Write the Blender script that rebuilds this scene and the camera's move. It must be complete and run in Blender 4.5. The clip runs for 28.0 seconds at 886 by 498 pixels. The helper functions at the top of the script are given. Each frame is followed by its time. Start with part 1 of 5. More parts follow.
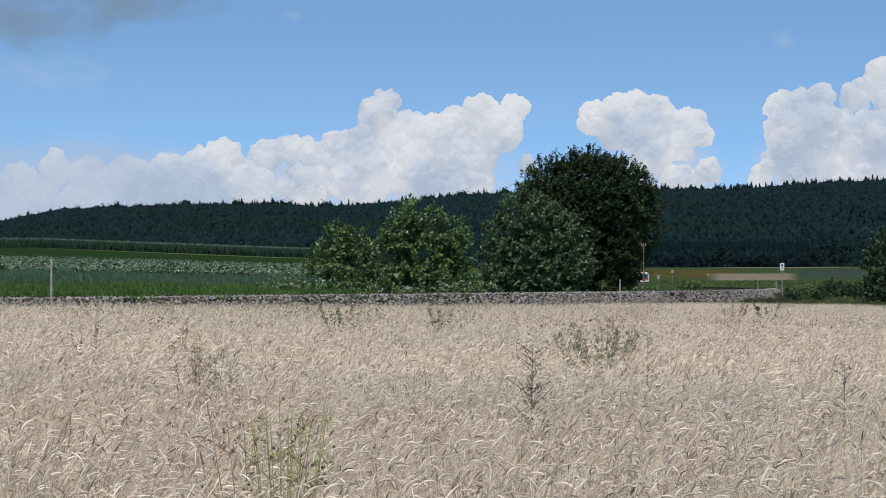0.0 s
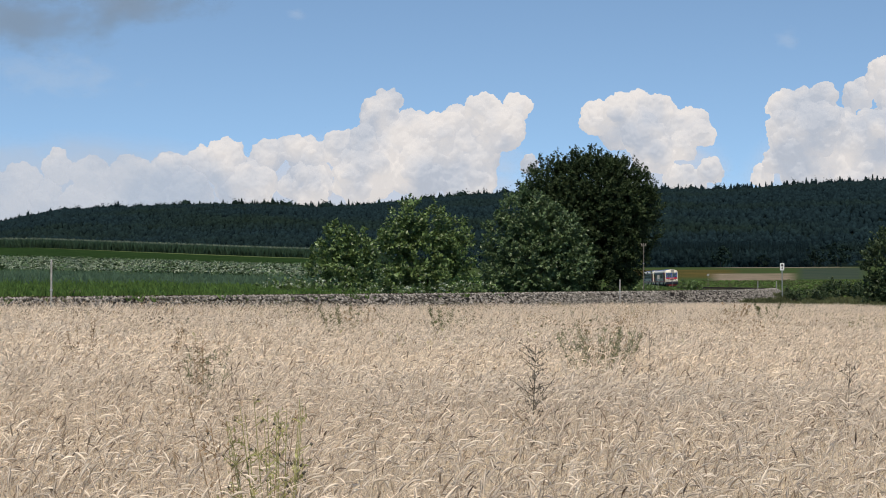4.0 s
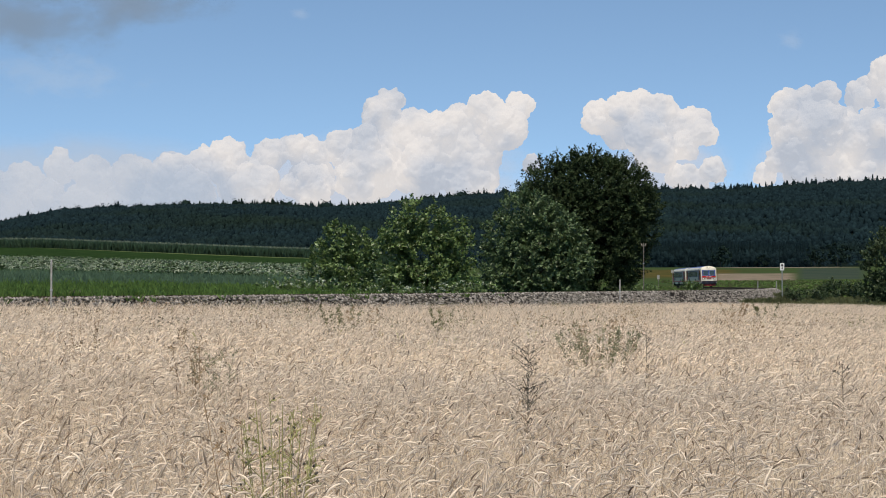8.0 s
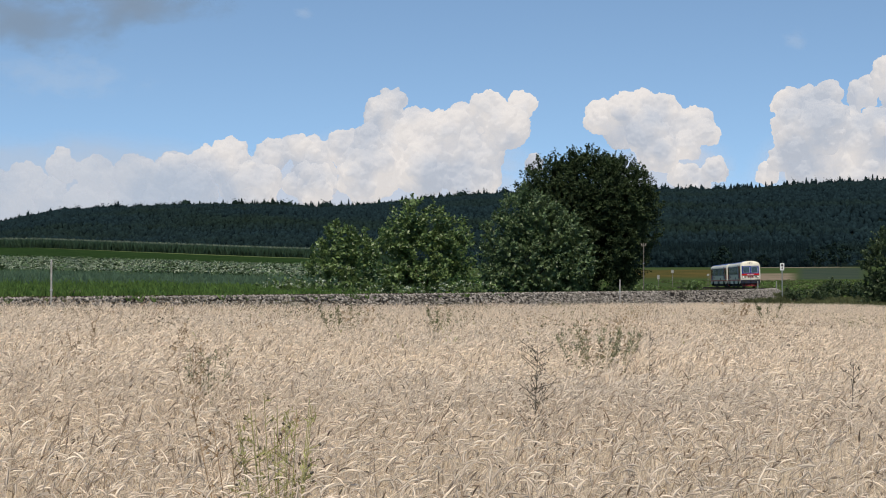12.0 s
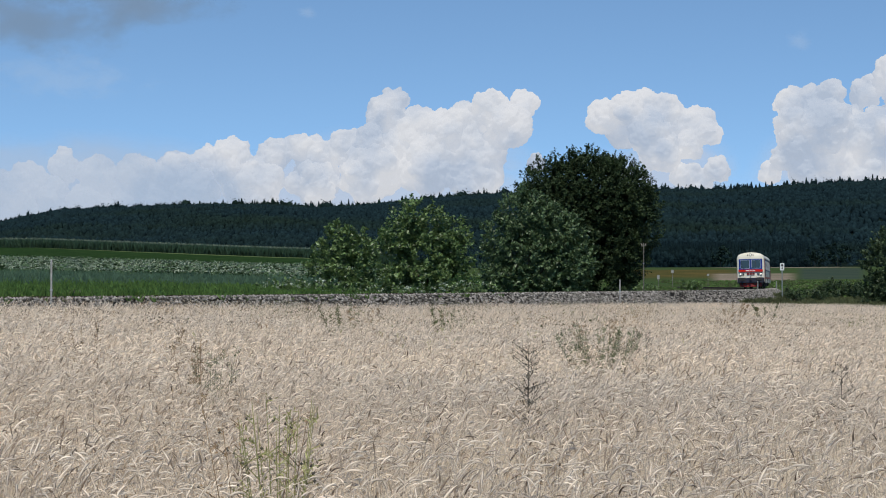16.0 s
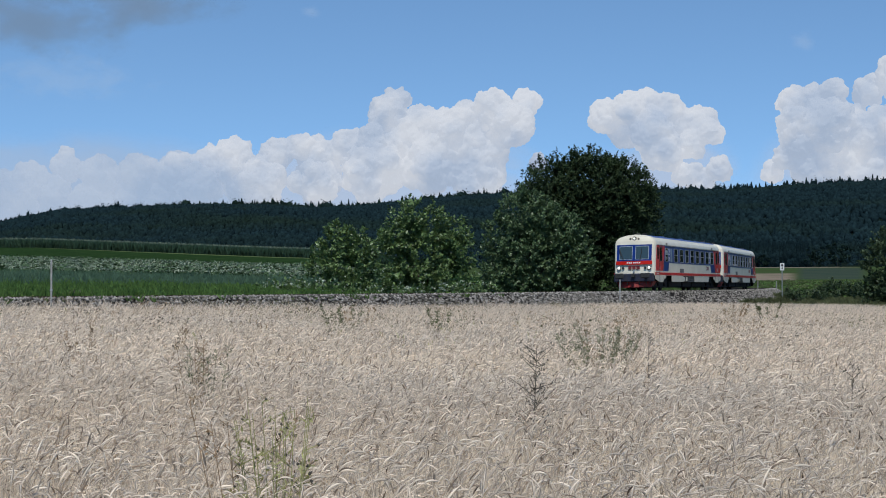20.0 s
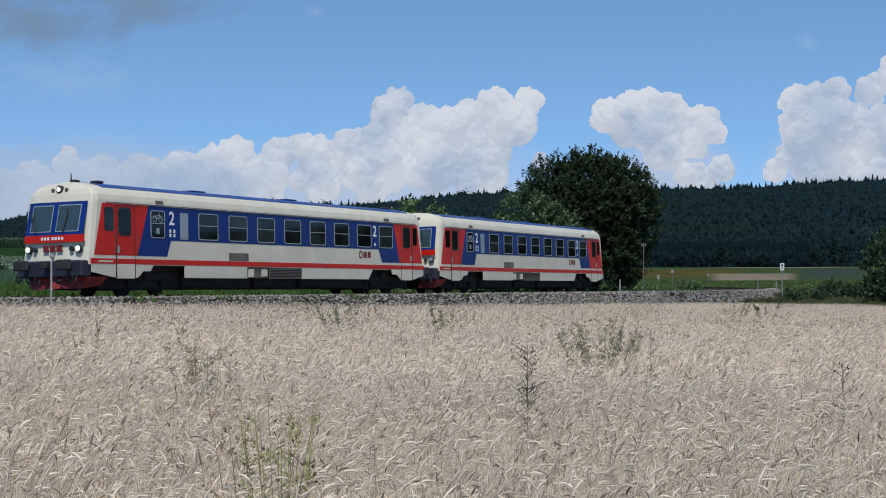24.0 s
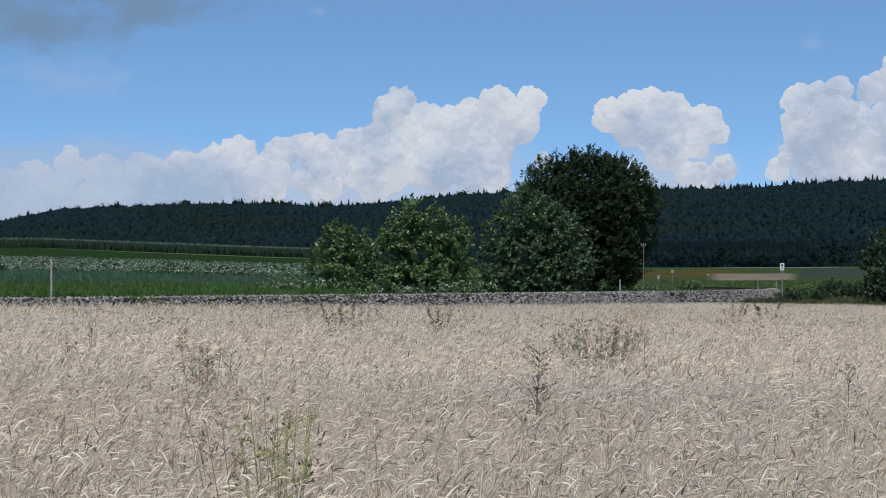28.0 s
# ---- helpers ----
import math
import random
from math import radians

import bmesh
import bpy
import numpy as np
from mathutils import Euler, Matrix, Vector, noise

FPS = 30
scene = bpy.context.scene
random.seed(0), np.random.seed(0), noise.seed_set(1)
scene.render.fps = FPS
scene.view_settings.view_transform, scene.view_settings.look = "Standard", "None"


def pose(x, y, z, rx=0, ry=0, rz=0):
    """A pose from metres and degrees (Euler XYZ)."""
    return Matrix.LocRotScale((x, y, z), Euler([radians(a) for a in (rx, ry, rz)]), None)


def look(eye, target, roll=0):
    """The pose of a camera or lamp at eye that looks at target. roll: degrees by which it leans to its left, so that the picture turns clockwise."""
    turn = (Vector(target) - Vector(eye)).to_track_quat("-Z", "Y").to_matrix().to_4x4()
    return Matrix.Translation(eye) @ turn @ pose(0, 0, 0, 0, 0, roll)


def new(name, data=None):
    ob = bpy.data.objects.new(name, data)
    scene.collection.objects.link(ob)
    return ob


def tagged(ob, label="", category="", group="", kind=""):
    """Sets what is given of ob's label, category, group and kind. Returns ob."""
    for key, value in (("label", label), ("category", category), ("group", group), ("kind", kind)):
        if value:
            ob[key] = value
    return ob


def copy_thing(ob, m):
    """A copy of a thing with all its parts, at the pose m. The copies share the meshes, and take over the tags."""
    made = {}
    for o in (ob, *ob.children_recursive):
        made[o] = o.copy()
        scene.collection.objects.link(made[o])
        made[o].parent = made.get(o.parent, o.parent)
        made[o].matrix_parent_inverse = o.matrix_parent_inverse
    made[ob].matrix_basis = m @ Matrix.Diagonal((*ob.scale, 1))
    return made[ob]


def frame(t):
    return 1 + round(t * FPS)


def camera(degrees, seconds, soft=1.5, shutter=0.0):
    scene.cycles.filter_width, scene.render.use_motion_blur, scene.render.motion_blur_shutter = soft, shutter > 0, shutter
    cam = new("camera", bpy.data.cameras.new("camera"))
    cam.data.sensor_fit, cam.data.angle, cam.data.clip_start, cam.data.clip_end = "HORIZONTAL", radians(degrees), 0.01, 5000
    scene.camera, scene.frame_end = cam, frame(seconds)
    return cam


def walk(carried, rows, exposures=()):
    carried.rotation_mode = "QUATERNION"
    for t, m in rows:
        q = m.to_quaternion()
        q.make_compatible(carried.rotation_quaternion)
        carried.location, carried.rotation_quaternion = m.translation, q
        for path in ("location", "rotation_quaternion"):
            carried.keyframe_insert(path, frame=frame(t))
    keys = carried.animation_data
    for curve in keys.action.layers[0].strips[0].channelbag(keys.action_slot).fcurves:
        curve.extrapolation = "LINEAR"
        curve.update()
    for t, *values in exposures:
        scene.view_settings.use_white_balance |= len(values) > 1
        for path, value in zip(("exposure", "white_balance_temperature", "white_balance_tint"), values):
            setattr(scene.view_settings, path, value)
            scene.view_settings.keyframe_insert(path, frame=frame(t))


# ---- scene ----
# ---- camera: a phone on a tripod at the edge of a cornfield ----
EYE_Z = 1.75
cam = camera(30.69, 28.0, soft=1.0)
VIEW = look((0, 0, EYE_Z), (0, 100, EYE_Z + 1.672))
walk(cam, [(0.0, VIEW), (28.0, VIEW)], exposures=[(0.0, -0.05, 6500, 7), (0.7, -0.04, 6550, 7), (2.2, 0.06, 7100, 9), (4.5, 0.03, 7300, 10), (13.4, 0.03, 7300, 10), (15.0, -0.04, 6700, 8), (17.0, -0.12, 6450, 7), (18.2, -0.18, 6200, 7), (28.0, -0.18, 6200, 7)])

# ---- sky and sun ----
SUN_EL, SUN_AZ = radians(60), radians(184)   # azimuth from +y, clockwise positive
world = bpy.data.worlds.new("sky")
scene.world = world
world.use_nodes = True
wn = world.node_tree.nodes
sky = wn.new("ShaderNodeTexSky")
sky.sky_type = "NISHITA"
sky.sun_disc = False
sky.sun_elevation, sky.sun_rotation = SUN_EL, SUN_AZ
sky.air_density, sky.dust_density, sky.ozone_density = 0.74, 0.0, 1.9
sky.altitude = 1200
wn["Background"].inputs["Strength"].default_value = 0.166
sky_dir, lift, unit = wn.new("ShaderNodeTexCoord"), wn.new("ShaderNodeVectorMath"), wn.new("ShaderNodeVectorMath")
lift.operation, unit.operation = "ADD", "NORMALIZE"
lift.inputs[1].default_value = (0, 0, 0.10)          # clear dry air: little paling towards the horizon
world.node_tree.links.new(sky_dir.outputs["Generated"], lift.inputs[0])
world.node_tree.links.new(lift.outputs[0], unit.inputs[0])
world.node_tree.links.new(unit.outputs[0], sky.inputs["Vector"])
tone = wn.new("ShaderNodeMix")
tone.data_type, tone.blend_type = "RGBA", "MULTIPLY"
tone.inputs[0].default_value, tone.inputs[7].default_value = 1.0, (0.89, 1.0, 1.0, 1)
world.node_tree.links.new(sky.outputs[0], tone.inputs[6])
world.node_tree.links.new(tone.outputs[2], wn["Background"].inputs["Color"])
sun = new("sun", bpy.data.lights.new("sun", "SUN"))
sun.data.energy, sun.data.angle, sun.data.color = 4.0, radians(0.6), (1.0, 0.95, 0.87)
sun_way = Vector((math.cos(SUN_EL) * math.sin(SUN_AZ), math.cos(SUN_EL) * math.cos(SUN_AZ), math.sin(SUN_EL)))
sun.matrix_world = look(sun_way * 100, (0, 0, 0))


# ---- materials ----
def material(name, rough=0.7, metal=0.0, spec=0.5):
    m = bpy.data.materials.new(name)
    m.use_nodes = True
    b = m.node_tree.nodes["Principled BSDF"]
    b.inputs["Roughness"].default_value = rough
    b.inputs["Metallic"].default_value = metal
    b.inputs["Specular IOR Level"].default_value = spec
    return m, m.node_tree.nodes, m.node_tree.links, b


def blend(nodes, links, fac, a, b, mode="MIX"):
    n = nodes.new("ShaderNodeMix")
    n.data_type, n.blend_type = "RGBA", mode
    for sock, v in ((n.inputs[0], fac), (n.inputs[6], a), (n.inputs[7], b)):
        if isinstance(v, bpy.types.NodeSocket):
            links.new(v, sock)
        elif isinstance(v, tuple):
            sock.default_value = (*v, 1)
        else:
            sock.default_value = v
    return n.outputs[2]


def noise_fac(nodes, links, scale, detail=4, lo=0.35, hi=0.65, stretch=None):
    tc = nodes.new("ShaderNodeTexCoord")
    src = tc.outputs["Object"]
    if stretch:
        mp = nodes.new("ShaderNodeMapping")
        mp.inputs["Scale"].default_value = stretch
        links.new(src, mp.inputs["Vector"])
        src = mp.outputs[0]
    n = nodes.new("ShaderNodeTexNoise")
    n.inputs["Scale"].default_value, n.inputs["Detail"].default_value = scale, detail
    links.new(src, n.inputs["Vector"])
    r = nodes.new("ShaderNodeMapRange")
    r.inputs["From Min"].default_value, r.inputs["From Max"].default_value = lo, hi
    links.new(n.outputs["Fac"], r.inputs["Value"])
    return r.outputs[0]


def surface(name, c1, c2, scale=3.0, rough=0.7, metal=0.0, bump=0.0, bump_scale=40.0, c3=None, scale3=0.3,
            island=0.0, translucent=0.0, spec=0.5, stretch=None, per_object=0.0, bump_depth=0.02):
    """Two colours mixed by a fine grain, a third by large stains, and a spread of tone from piece to piece."""
    m, nodes, links, b = material(name, rough, metal, spec)
    col = blend(nodes, links, noise_fac(nodes, links, scale, stretch=stretch), c1, c2)
    if c3:
        col = blend(nodes, links, noise_fac(nodes, links, scale3, 3, 0.45, 0.7), col, c3)
    for amount, kind in ((island, "ISLAND"), (per_object, "OBJECT")):
        if amount:
            g = nodes.new("ShaderNodeNewGeometry" if kind == "ISLAND" else "ShaderNodeObjectInfo")
            r = nodes.new("ShaderNodeMapRange")
            r.inputs["To Min"].default_value, r.inputs["To Max"].default_value = 1 - amount, 1 + amount
            links.new(g.outputs["Random Per Island" if kind == "ISLAND" else "Random"], r.inputs["Value"])
            h = nodes.new("ShaderNodeHueSaturation")
            links.new(r.outputs[0], h.inputs["Value"])
            links.new(col, h.inputs["Color"])
            col = h.outputs[0]
    links.new(col, b.inputs["Base Color"])
    if bump:
        n = nodes.new("ShaderNodeTexNoise")
        n.inputs["Scale"].default_value, n.inputs["Detail"].default_value = bump_scale, 5
        tc = nodes.new("ShaderNodeTexCoord")
        links.new(tc.outputs["Object"], n.inputs["Vector"])
        bp = nodes.new("ShaderNodeBump")
        bp.inputs["Strength"].default_value, bp.inputs["Distance"].default_value = bump, bump_depth
        links.new(n.outputs["Fac"], bp.inputs["Height"])
        links.new(bp.outputs[0], b.inputs["Normal"])
    if translucent:
        t = nodes.new("ShaderNodeBsdfTranslucent")
        links.new(col, t.inputs["Color"])
        mx = nodes.new("ShaderNodeMixShader")
        mx.inputs[0].default_value = translucent
        links.new(b.outputs[0], mx.inputs[1])
        links.new(t.outputs[0], mx.inputs[2])
        links.new(mx.outputs[0], nodes["Material Output"].inputs["Surface"])
    return m


M_STRAW = surface("straw", (0.73, 0.615, 0.485), (0.565, 0.46, 0.355), 6, 0.6, island=0.40, translucent=0.08, c3=(0.55, 0.48, 0.40), scale3=0.13)
M_STRAW_DARK = surface("weathered_straw", (0.34, 0.265, 0.195), (0.17, 0.125, 0.085), 6, 0.7, island=0.5, translucent=0.08)
M_STALK = surface("straw_bed", (0.64, 0.53, 0.40), (0.44, 0.355, 0.255), 9, 0.9, bump=0.8, bump_scale=30, c3=(0.48, 0.395, 0.28), scale3=0.2)
M_GRASS = surface("grass_blades", (0.128, 0.212, 0.054), (0.064, 0.120, 0.032), 1.5, 0.6, island=0.4, translucent=0.3, spec=0.1)
M_BLUEGREEN = surface("oat_crop", (0.108, 0.172, 0.104), (0.068, 0.120, 0.072), 0.8, 0.6, island=0.35, translucent=0.2, spec=0.1)
M_BEET = surface("leafy_crop", (0.066, 0.110, 0.044), (0.040, 0.070, 0.030), 0.5, 0.45, island=0.5, translucent=0.15, spec=0.1)
M_FLOWER = surface("pale_blossom", (0.34, 0.39, 0.28), (0.22, 0.27, 0.18), 3, 0.7, island=0.3, translucent=0.2)
M_MAIZE = surface("maize_leaves", (0.052, 0.092, 0.058), (0.034, 0.066, 0.040), 0.6, 0.6, island=0.4, translucent=0.2, spec=0.1)
M_TASSEL = surface("maize_tassels", (0.17, 0.21, 0.15), (0.12, 0.16, 0.11), 2, 0.8, island=0.3)
M_LEAF_LIGHT = surface("bright_leaves", (0.158, 0.232, 0.080), (0.074, 0.122, 0.038), 1.4, 0.42, island=0.45, translucent=0.2, spec=0.5)
M_LEAF_DARK = surface("dark_leaves", (0.042, 0.066, 0.026), (0.024, 0.041, 0.016), 0.9, 0.6, island=0.28, translucent=0.15, spec=0.2)
M_LEAF_WILLOW = surface("silvery_leaves", (0.130, 0.190, 0.088), (0.060, 0.100, 0.040), 1.1, 0.42, island=0.45, translucent=0.2, spec=0.4)
M_LEAF_THICKET = surface("thicket_leaves", (0.074, 0.108, 0.048), (0.034, 0.056, 0.024), 1.1, 0.5, island=0.45, translucent=0.15, spec=0.3)
M_BLOSSOM = surface("white_umbel", (0.46, 0.50, 0.38), (0.30, 0.35, 0.24), 3, 0.7, island=0.25, translucent=0.2)
M_BARK = surface("bark", (0.10, 0.075, 0.05), (0.05, 0.04, 0.03), 12, 0.9, bump=0.6, stretch=(1, 1, 0.2))
# the ridge's blue haze and cloud shade are mixed into these dark tree colours
M_FOREST = surface("hazed_forest_crowns", (0.0130, 0.0265, 0.0305), (0.0082, 0.0170, 0.0208), 0.20, 1.0, island=0.20, spec=0.0, c3=(0.0125, 0.0225, 0.0175), scale3=0.004, bump=0.6, bump_scale=0.7, bump_depth=1.3)
M_FAR_TREE = surface("far_tree_leaves", (0.030, 0.052, 0.040), (0.016, 0.030, 0.026), 0.4, 1.0, island=0.3, spec=0.0)
# near-black bed: the shade in the gaps between loose stones is painted here
M_BALLAST_GAPS = surface("ballast_bed", (0.032, 0.030, 0.028), (0.010, 0.009, 0.009), 16, 1.0, spec=0.0, bump=1.0, bump_scale=18, c3=(0.06, 0.055, 0.045), scale3=0.4)
M_STONE = surface("crushed_stone", (0.315, 0.29, 0.26), (0.105, 0.096, 0.086), 5, 1.0, island=0.6, spec=0.1)
M_RAIL = surface("rusty_rail", (0.055, 0.034, 0.024), (0.035, 0.024, 0.018), 8, 0.8, 0.2, spec=0.2)
M_SLEEPER = surface("sleeper_concrete", (0.32, 0.30, 0.27), (0.22, 0.20, 0.18), 6, 0.9, bump=0.3)
M_BANK = surface("bank_grass", (0.085, 0.13, 0.035), (0.13, 0.13, 0.055), 1.2, 0.9, bump=0.8, bump_scale=8, c3=(0.06, 0.10, 0.03), scale3=0.2, spec=0.1)
M_CREAM = surface("cream_paint", (0.68, 0.63, 0.51), (0.62, 0.57, 0.455), 1.2, 0.4, c3=(0.585, 0.535, 0.425), scale3=0.7)
M_WHITE = surface("white_paint", (0.80, 0.80, 0.78), (0.72, 0.72, 0.70), 2, 0.4, c3=(0.65, 0.64, 0.60), scale3=0.9)
M_RED = surface("red_paint", (0.58, 0.013, 0.004), (0.50, 0.010, 0.004), 1.5, 0.35, spec=0.3, c3=(0.42, 0.014, 0.006), scale3=0.6)
M_EMBLEM = surface("emblem_red", (0.17, 0.010, 0.012), (0.12, 0.008, 0.010), 3, 0.5)
M_BLUE = surface("blue_paint", (0.006, 0.028, 0.175), (0.005, 0.023, 0.145), 1.5, 0.3, spec=0.22, c3=(0.009, 0.029, 0.135), scale3=0.6)
M_ROOFBLUE = surface("roof_blue", (0.03, 0.07, 0.27), (0.024, 0.06, 0.22), 1.5, 0.45, c3=(0.06, 0.09, 0.21), scale3=0.5)
M_DARKBLUE = surface("navy_beam", (0.012, 0.016, 0.045), (0.02, 0.02, 0.03), 5, 0.6)
M_PLOW = surface("plough_red", (0.30, 0.018, 0.012), (0.14, 0.012, 0.009), 4, 0.6)
M_BLACK = surface("rubber_black", (0.015, 0.015, 0.016), (0.03, 0.028, 0.026), 6, 0.7)
# grime plus the shade under the cars, both put into this near-black
M_UNDER = surface("underframe_shade_grime", (0.014, 0.012, 0.010), (0.009, 0.008, 0.0075), 4, 0.95)
M_STEEL = surface("brushed_frame", (0.40, 0.42, 0.43), (0.32, 0.34, 0.35), 6, 0.4, 0.4)
M_GREY = surface("grey_panel", (0.13, 0.115, 0.095), (0.09, 0.08, 0.07), 4, 0.6)
M_POST = surface("white_post_paint", (0.33, 0.33, 0.315), (0.23, 0.225, 0.21), 9, 0.6)
M_SIGN = surface("dull_sign_paint", (0.30, 0.30, 0.27), (0.22, 0.21, 0.19), 5, 0.7)
M_WOODPOST = surface("weathered_pole", (0.17, 0.155, 0.135), (0.11, 0.10, 0.085), 7, 0.9, stretch=(1, 1, 0.1))
M_WEED = surface("weed_stem_green", (0.40, 0.39, 0.16), (0.25, 0.25, 0.10), 6, 0.7, island=0.35, translucent=0.2)
M_THISTLE = surface("thistle_green", (0.24, 0.25, 0.14), (0.13, 0.15, 0.08), 6, 0.8, island=0.4, translucent=0.15)
M_DRYGRASS = surface("dry_grass_blades", (0.135, 0.145, 0.070), (0.080, 0.094, 0.042), 1.5, 0.9, island=0.4, translucent=0.2, spec=0.1)
M_WEED_DARK = surface("weed_dark_stem", (0.13, 0.115, 0.085), (0.08, 0.07, 0.055), 8, 0.8, island=0.4)
M_WEED_DRY = surface("weed_dry_brown", (0.34, 0.235, 0.135), (0.20, 0.14, 0.08), 8, 0.8, island=0.4)


def glass(name, tint, rough=0.06):
    m, nodes, links, b = material(name, rough)
    b.inputs["Base Color"].default_value = (*tint, 1)
    b.inputs["Specular IOR Level"].default_value = 0.7
    b.inputs["Coat Weight"].default_value = 0.4
    return m


# opaque pane: random mottled tone stands in for reflections and the dim interior
M_GLASS = surface("painted_reflection_pane", (0.005, 0.007, 0.007), (0.022, 0.028, 0.027), 0.9, 0.04, per_object=0.8, spec=0.25)
M_SCREEN = glass("windscreen_pane", (0.030, 0.052, 0.060))
M_FROST = glass("frosted_pane", (0.24, 0.29, 0.33), 0.35)


def lamp_glow(name, colour, strength):
    m, nodes, links, b = material(name, 0.2)
    b.inputs["Base Color"].default_value = (*(.55 * c for c in colour), 1)
    b.inputs["Emission Color"].default_value = (*colour, 1)
    b.inputs["Emission Strength"].default_value = strength
    return m


M_LAMP = lamp_glow("headlight_glow", (1.0, 0.97, 0.88), 0.75)

m, nodes, links, b = material("cumulus", 1.0, spec=0.0)
M_CLOUD = m
b.inputs["Base Color"].default_value = (0.085, 0.081, 0.076, 1)
# self-glow lifts the shaded sides; its noise paints white heads and blue-grey shade
glow = blend(nodes, links, noise_fac(nodes, links, 0.006, 5, 0.40, 0.60), (0.45, 0.52, 0.66), (0.69, 0.70, 0.76))
links.new(glow, b.inputs["Emission Color"])
b.inputs["Emission Strength"].default_value = 0.95
ns = nodes.new("ShaderNodeTexNoise")
ns.inputs["Scale"].default_value, ns.inputs["Detail"].default_value = 0.05, 6
tc = nodes.new("ShaderNodeTexCoord")
links.new(tc.outputs["Object"], ns.inputs["Vector"])
bp = nodes.new("ShaderNodeBump")
bp.inputs["Strength"].default_value, bp.inputs["Distance"].default_value = 0.18, 12.0
links.new(ns.outputs["Fac"], bp.inputs["Height"])
links.new(bp.outputs[0], b.inputs["Normal"])


def veil_material(name, glow, most, lo, hi, grain):
    """Thin cloud: opaque towards its middle, ragged and clear at the rim."""
    m, nodes, links, b = material(name, 1.0, spec=0.0)
    b.inputs["Base Color"].default_value = (0.04, 0.04, 0.045, 1)
    # the sheet's own glow stands in for sunlight scattered in the cloud
    b.inputs["Emission Color"].default_value = (*glow, 1)
    b.inputs["Emission Strength"].default_value = 1.0
    tc = nodes.new("ShaderNodeTexCoord")
    gr = nodes.new("ShaderNodeTexGradient")
    gr.gradient_type = "SPHERICAL"
    mp = nodes.new("ShaderNodeMapping")
    mp.inputs["Location"].default_value, mp.inputs["Scale"].default_value = (-1, -1, 0), (2, 2, 0.0)
    links.new(tc.outputs["Generated"], mp.inputs["Vector"])
    links.new(mp.outputs[0], gr.inputs["Vector"])
    ns = nodes.new("ShaderNodeTexNoise")
    ns.inputs["Scale"].default_value, ns.inputs["Detail"].default_value = grain, 7
    mp2 = nodes.new("ShaderNodeMapping")
    mp2.inputs["Scale"].default_value = (0.0022, 0.0042, 0.001)
    links.new(tc.outputs["Object"], mp2.inputs["Vector"])
    links.new(mp2.outputs[0], ns.inputs["Vector"])
    mul = nodes.new("ShaderNodeMath")
    mul.operation = "MULTIPLY_ADD"
    links.new(ns.outputs["Fac"], mul.inputs[0])
    mul.inputs[1].default_value, mul.inputs[2].default_value = 2.0, -1.0
    add = nodes.new("ShaderNodeMath")
    add.operation = "ADD"
    links.new(mul.outputs[0], add.inputs[0])
    links.new(gr.outputs["Fac"], add.inputs[1])
    mr = nodes.new("ShaderNodeMapRange")
    mr.interpolation_type = "SMOOTHSTEP"
    mr.inputs["From Min"].default_value, mr.inputs["From Max"].default_value = lo, hi
    mr.inputs["To Max"].default_value = most
    links.new(add.outputs[0], mr.inputs["Value"])
    rim = nodes.new("ShaderNodeMapRange")
    rim.inputs["From Max"].default_value = 0.35
    links.new(gr.outputs["Fac"], rim.inputs["Value"])
    q = nodes.new("ShaderNodeMath")
    q.operation = "MULTIPLY"
    links.new(mr.outputs[0], q.inputs[0])
    links.new(rim.outputs[0], q.inputs[1])
    links.new(q.outputs[0], b.inputs["Alpha"])
    return m


M_VEIL = veil_material("grey_cloud_veil", (0.165, 0.245, 0.36), 0.80, 0.15, 1.1, 3.0)
M_HAZE = veil_material("white_cloud_haze", (0.48, 0.56, 0.72), 0.9, -0.1, 0.6, 1.6)
# glowing haze sheet, added to wash out the contrast of the left cloud bank
M_MIST = veil_material("pale_haze_sheet", (0.39, 0.49, 0.66), 0.68, -0.2, 0.5, 1.6)
M_WISP = veil_material("thin_cloud_wisp", (0.45, 0.55, 0.70), 0.22, 0.2, 1.1, 6.0)


# ---- mesh helpers ----
def mesh_np(name, V, F, mat, smooth=False):
    """A mesh from arrays: V (n, 3), F (m, 3 or 4)."""
    me = bpy.data.meshes.new(name)
    V, F = np.asarray(V, np.float32), np.asarray(F, np.int32)
    k = F.shape[1]
    me.vertices.add(len(V))
    me.vertices.foreach_set("co", V.ravel())
    me.loops.add(F.size)
    me.loops.foreach_set("vertex_index", F.ravel())
    me.polygons.add(len(F))
    me.polygons.foreach_set("loop_start", np.arange(0, F.size, k, dtype=np.int32))
    if smooth:
        me.polygons.foreach_set("use_smooth", np.ones(len(F), bool))
    me.update(calc_edges=True)
    me.materials.append(mat)
    return me


